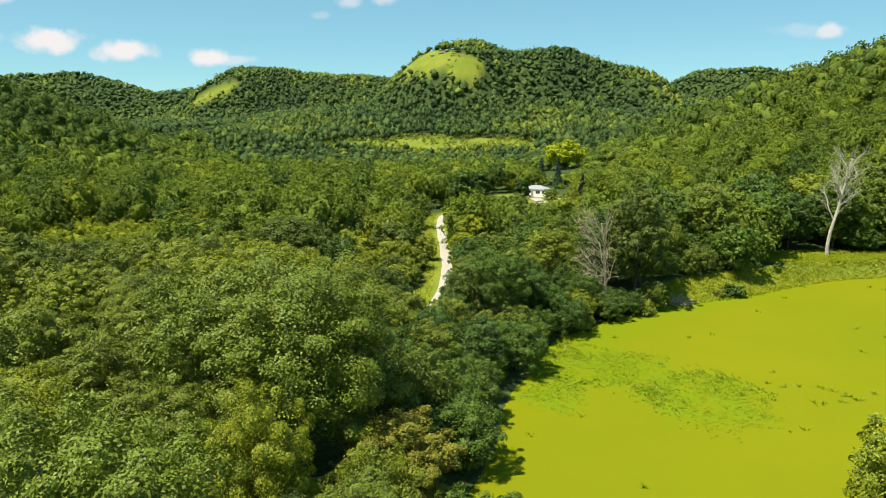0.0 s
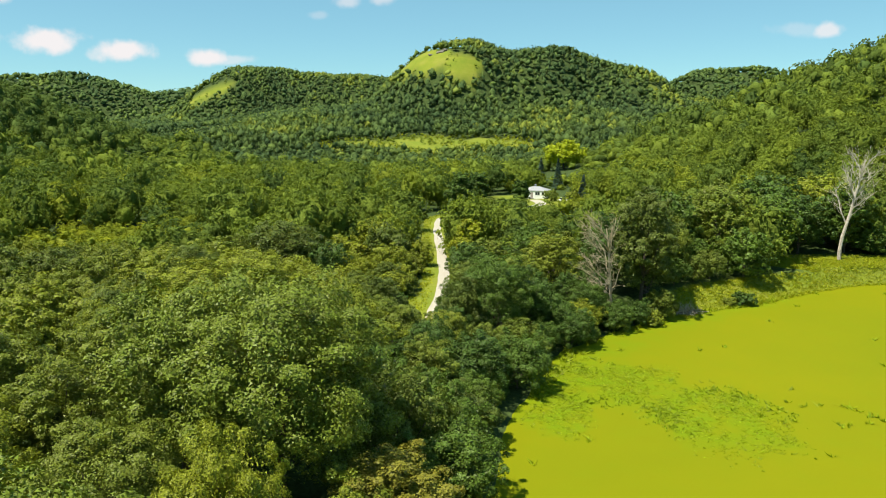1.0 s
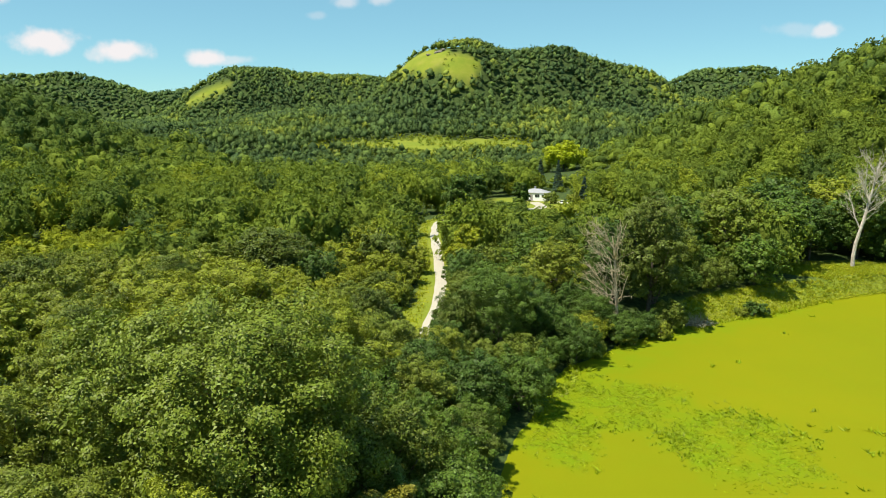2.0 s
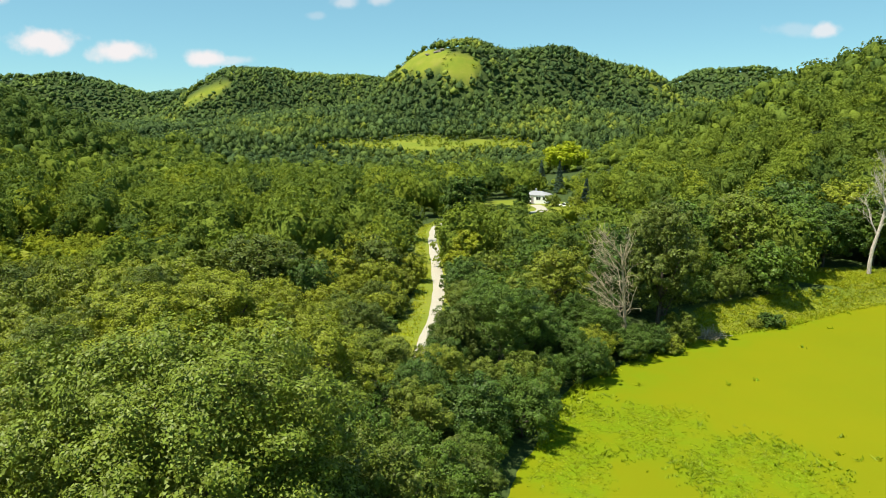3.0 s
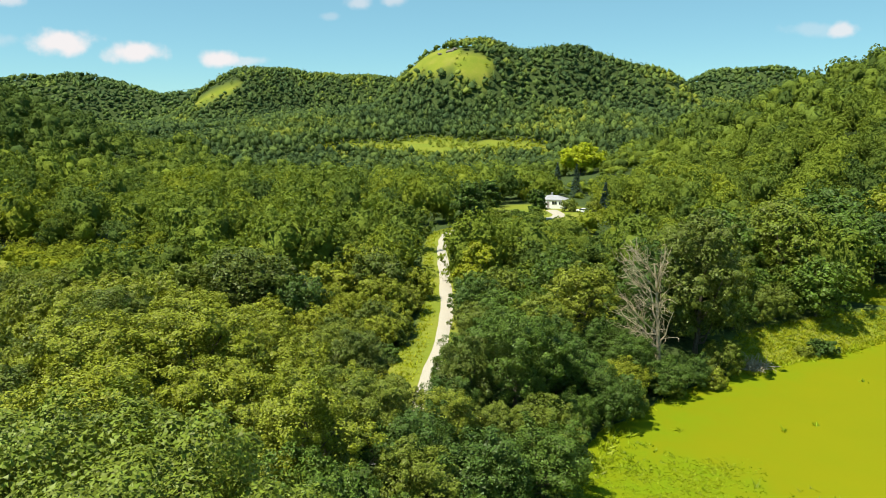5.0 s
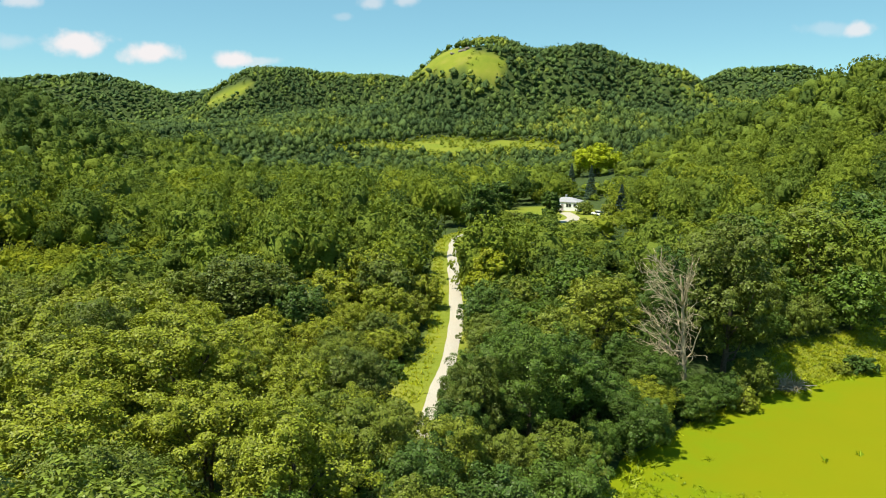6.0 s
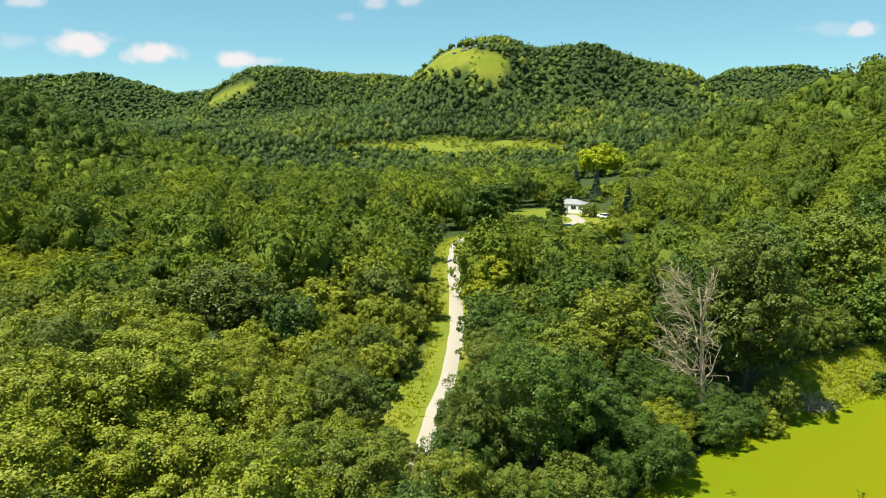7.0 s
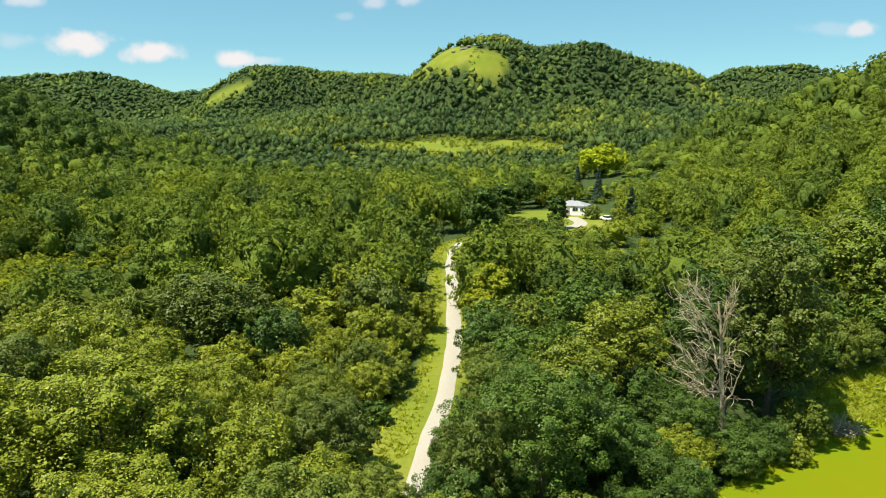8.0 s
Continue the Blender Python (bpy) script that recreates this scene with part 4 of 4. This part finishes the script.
def parked_car():
    """A small white car beside the house."""
    root = tagged(new("car"), "white car parked on the drive by a bush", "car")
    bm = bmesh.new()
    box(bm, -0.88, -2.1, 0.32, 0.88, 2.1, 0.92, 0.10)
    body = part("body", bm_mesh("body", bm, trim_mat), root)
    bm = bmesh.new()
    lo = [(-0.78, -1.5, 0.90), (0.78, -1.5, 0.90), (0.78, 1.0, 0.90), (-0.78, 1.0, 0.90)]
    hi = [(-0.62, -1.0, 1.44), (0.62, -1.0, 1.44), (0.62, 0.35, 1.44), (-0.62, 0.35, 1.44)]
    a, t = [bm.verts.new(p) for p in lo], [bm.verts.new(p) for p in hi]
    bm.faces.new(t)
    bm.faces.new(a[::-1])
    for i in range(4):
        bm.faces.new((a[i], a[(i + 1) % 4], t[(i + 1) % 4], t[i]))
    part("windows", bm_mesh("windows", bm, glass_mat), root, "dark car windows")
    bm = bmesh.new()
    box(bm, -0.64, -1.02, 1.43, 0.64, 0.37, 1.49, 0.03)
    part("car_roof", bm_mesh("car_roof", bm, trim_mat), root)
    for x in (-0.82, 0.82):
        for y in (-1.3, 1.3):
            bm = bmesh.new()
            bmesh.ops.create_cone(bm, cap_ends=True, segments=16, radius1=0.32, radius2=0.32, depth=0.2, matrix=Matrix.Translation((x, y, 0.32)) @ Euler((0, math.pi / 2, 0)).to_matrix().to_4x4())
            part("wheel", bm_mesh("wheel", bm, glass_mat), root, "black wheel")
    return root


auto = parked_car()
auto.matrix_basis = pose(42.8, 257, float(height(42.8, 257)) + 0.02, 0, 0, 25)
for x, y, s in ((39.2, 261, 1.35), (46.5, 259, 1.2)):
    place(bush[0], x, y, s, s * 1.1, 1.0, 0.1)
drive_me = strip_along("drive", [(25.5, 239.5), (28, 240.5), (33.3, 246), (35, 253), (34.6, 261), (34, 267)], 1.9, gravel_mat)
drive = tagged(new("drive", drive_me), "pale gravel drive curving up to the house", "drive", kind="structure")


# ---------------------------------------------------------------- grasses, weeds, brush
grass_mat = foliage("grass_blades", [(0.0, (0.21, 0.28, 0.010)), (0.6, (0.29, 0.33, 0.012)), (1.0, (0.35, 0.35, 0.02))], by="tint", through_light=0.35, grain=0.35)
weed_mat = foliage("water_weeds", [(0.0, (0.155, 0.245, 0.006)), (1.0, (0.25, 0.31, 0.006))], by="tint", through_light=0.3, grain=0.4)


def blades(name, P, tall, wide, tint, mat, label, seed, per=5):
    """Tufts of narrow blades at the points P (x, y, z)."""
    rng = np.random.default_rng(seed)
    n = len(P) * per
    p = np.repeat(P, per, 0) + np.concatenate([rng.normal(0, wide * 2.0, (n, 2)), np.zeros((n, 1))], 1)
    h = np.repeat(tall, per) * (0.5 + 0.7 * rng.random(n))
    a = rng.random(n) * 6.28
    side = np.stack([np.cos(a), np.sin(a), 0 * a], 1) * wide * (0.6 + 0.8 * rng.random(n))[:, None]
    lean = np.stack([rng.normal(0, 0.9, n), rng.normal(0, 0.9, n), np.ones(n)], 1) * h[:, None]
    V = np.stack([p - side, p + side, p + lean], 1).reshape(-1, 3)
    me = mesh_of(name, V, np.arange(n * 3).reshape(-1, 3), mat)
    add_float(me, "tint", np.repeat(np.repeat(tint, per), 3))
    return tagged(new(name, me), label, "grass", kind="stuff")


# raft of grass standing in the duckweed
rng = np.random.default_rng(31)
q = rng.uniform((6, 66), (40, 104), (14000, 2))
q = q[(0.6 * ripple(q[:, 0], q[:, 1], 1.7, 3.0) + 0.4 * ripple(q[:, 0] + 0.3 * q[:, 1], q[:, 1], 0.61, 1.0) + rng.normal(0, 0.35, len(q)) > -0.2) & (raft(q[:, 0], q[:, 1]) + rng.normal(0, 0.12, len(q)) < 0.95) & (inside_pond(q[:, 0], q[:, 1]) > 0)]
thick = ripple(q[:, 0], q[:, 1], 2.6)
P3 = np.column_stack([q, np.zeros(len(q))])
blades("pond_grass", P3, 0.10 + 0.14 * np.clip(thick, 0, 1), 0.06, np.clip(0.5 - 0.4 * thick, 0, 1), weed_mat, "raft of green grass standing in the duckweed", 41, 6)
# sparse weeds in the open water
q = rng.uniform((4, 30), (100, 150), (2600, 2))
near_weed = np.minimum(np.hypot((q[:, 0] - 42) / 9, (q[:, 1] - 80) / 3.5), np.hypot((q[:, 0] - 18) / 2.6, (q[:, 1] - 84) / 1.3))
q = q[(inside_pond(q[:, 0], q[:, 1]) > 0.6) & ((near_weed < 1) & (rng.random(len(q)) < 0.9) | (rng.random(len(q)) < 0.03))]
blades("pond_weeds", np.column_stack([q, np.zeros(len(q))]), np.full(len(q), 0.45), 0.10, rng.random(len(q)) * 0.6, weed_mat, "scattered green weeds poking through the duckweed", 42, 9)
# greener tufts along the wooded shore
q = rng.uniform((8, 84), (62, 134), (9000, 2))
q = q[(np.abs(inside_pond(q[:, 0], q[:, 1]) - 0.6) < 1.4 * rng.random(len(q))) & (ripple(q[:, 0], q[:, 1], 1.3) > -0.35)]
blades("shore_weeds", np.column_stack([q, height(q[:, 0], q[:, 1]).clip(0)]), 0.25 + 0.4 * rng.random(len(q)), 0.12, 0.3 + 0.7 * rng.random(len(q)), weed_mat, "bright green weeds fringing the pond's edge", 44, 6)
# rough grass along the shore and the lane
q = np.concatenate([rng.uniform((-8, 40), (120, 232), (60000, 2)), rng.uniform((36, 114), (112, 152), (26000, 2))])
d = inside_pond(q[:, 0], q[:, 1])
off = np.abs(q[:, 0] - np.interp(q[:, 1], ROAD_Y, ROAD_X))
q = q[((grass_cover(q[:, 0], q[:, 1]) > 0.45) & (d < 1.2) & (off > 1.75)) & (np.hypot(q[:, 0], q[:, 1] - 40) < 200)]
blades("shore_grass", np.column_stack([q, height(q[:, 0], q[:, 1]).clip(0)]), 0.20 + 0.26 * rng.random(len(q)), 0.08, rng.random(len(q)), grass_mat, "tall rough grass on the shore and verge", 43, 5)


def brush_pile():
    rng = np.random.default_rng(51)
    root = tagged(new("brush_pile"), "heap of dry brown brush on the shore", "brush pile")
    bm = bmesh.new()
    bmesh.ops.create_icosphere(bm, subdivisions=3, radius=1.0)
    for v in bm.verts:
        v.co = Vector((v.co.x * 1.9, v.co.y * 1.2, max(-0.2, v.co.z) * 0.38)) * (1 + 0.35 * noise.noise(v.co * 2.5))
    part("heap", bm_mesh("heap", bm, brush_mat), root)
    for i in range(110):
        a, r = rng.random() * 6.28, rng.random()
        v, f = tubes([branch(rng, (2.0 * r * math.cos(a), 1.3 * r * math.sin(a), 0.25 + 0.35 * (1 - r)), (rng.normal(), rng.normal(), 0.15 + 0.5 * rng.random()), 0.9 + 1.3 * rng.random(), 0.055, 0.02, 3, 0.25)], 4)
        part("stick", mesh_of("stick", v, f, snag_mat if i % 3 else pale_wood_mat), root)
    return root


heap = brush_pile()
heap.matrix_basis = pose(41, 120.6, float(height(41, 120.6)) + 0.05, 0, 0, 12)


# ---------------------------------------------------------------- rocks on the bluff prairie
def outcrop():
    rng = np.random.default_rng(61)
    root = tagged(new("rock_outcrop"), "weathered limestone outcrop on the grassy bluff", "rocks")
    for i in range(9):
        bm = bmesh.new()
        bmesh.ops.create_icosphere(bm, subdivisions=2, radius=1.0)
        size = 1.2 + 2.0 * rng.random()
        for v in bm.verts:
            k = 1 + 0.35 * noise.noise(v.co * 1.3 + Vector((i * 3.1, 0, 0)))
            v.co = Vector((v.co.x * size * 1.5, v.co.y * size * 0.8, v.co.z * size * 0.7)) * k
        ob = part("rock", bm_mesh("rock", bm, rock_mat), root)
        x, y = rng.uniform(-11, 9), rng.uniform(-4, 4)
        ob.matrix_basis = pose(x, y, float(height(-4 + x, 828 + y) - height(-4, 828)), 0, 0, rng.uniform(0, 360))
    return root


crag = outcrop()
crag.matrix_basis = pose(-4, 828, float(height(-4, 828)))
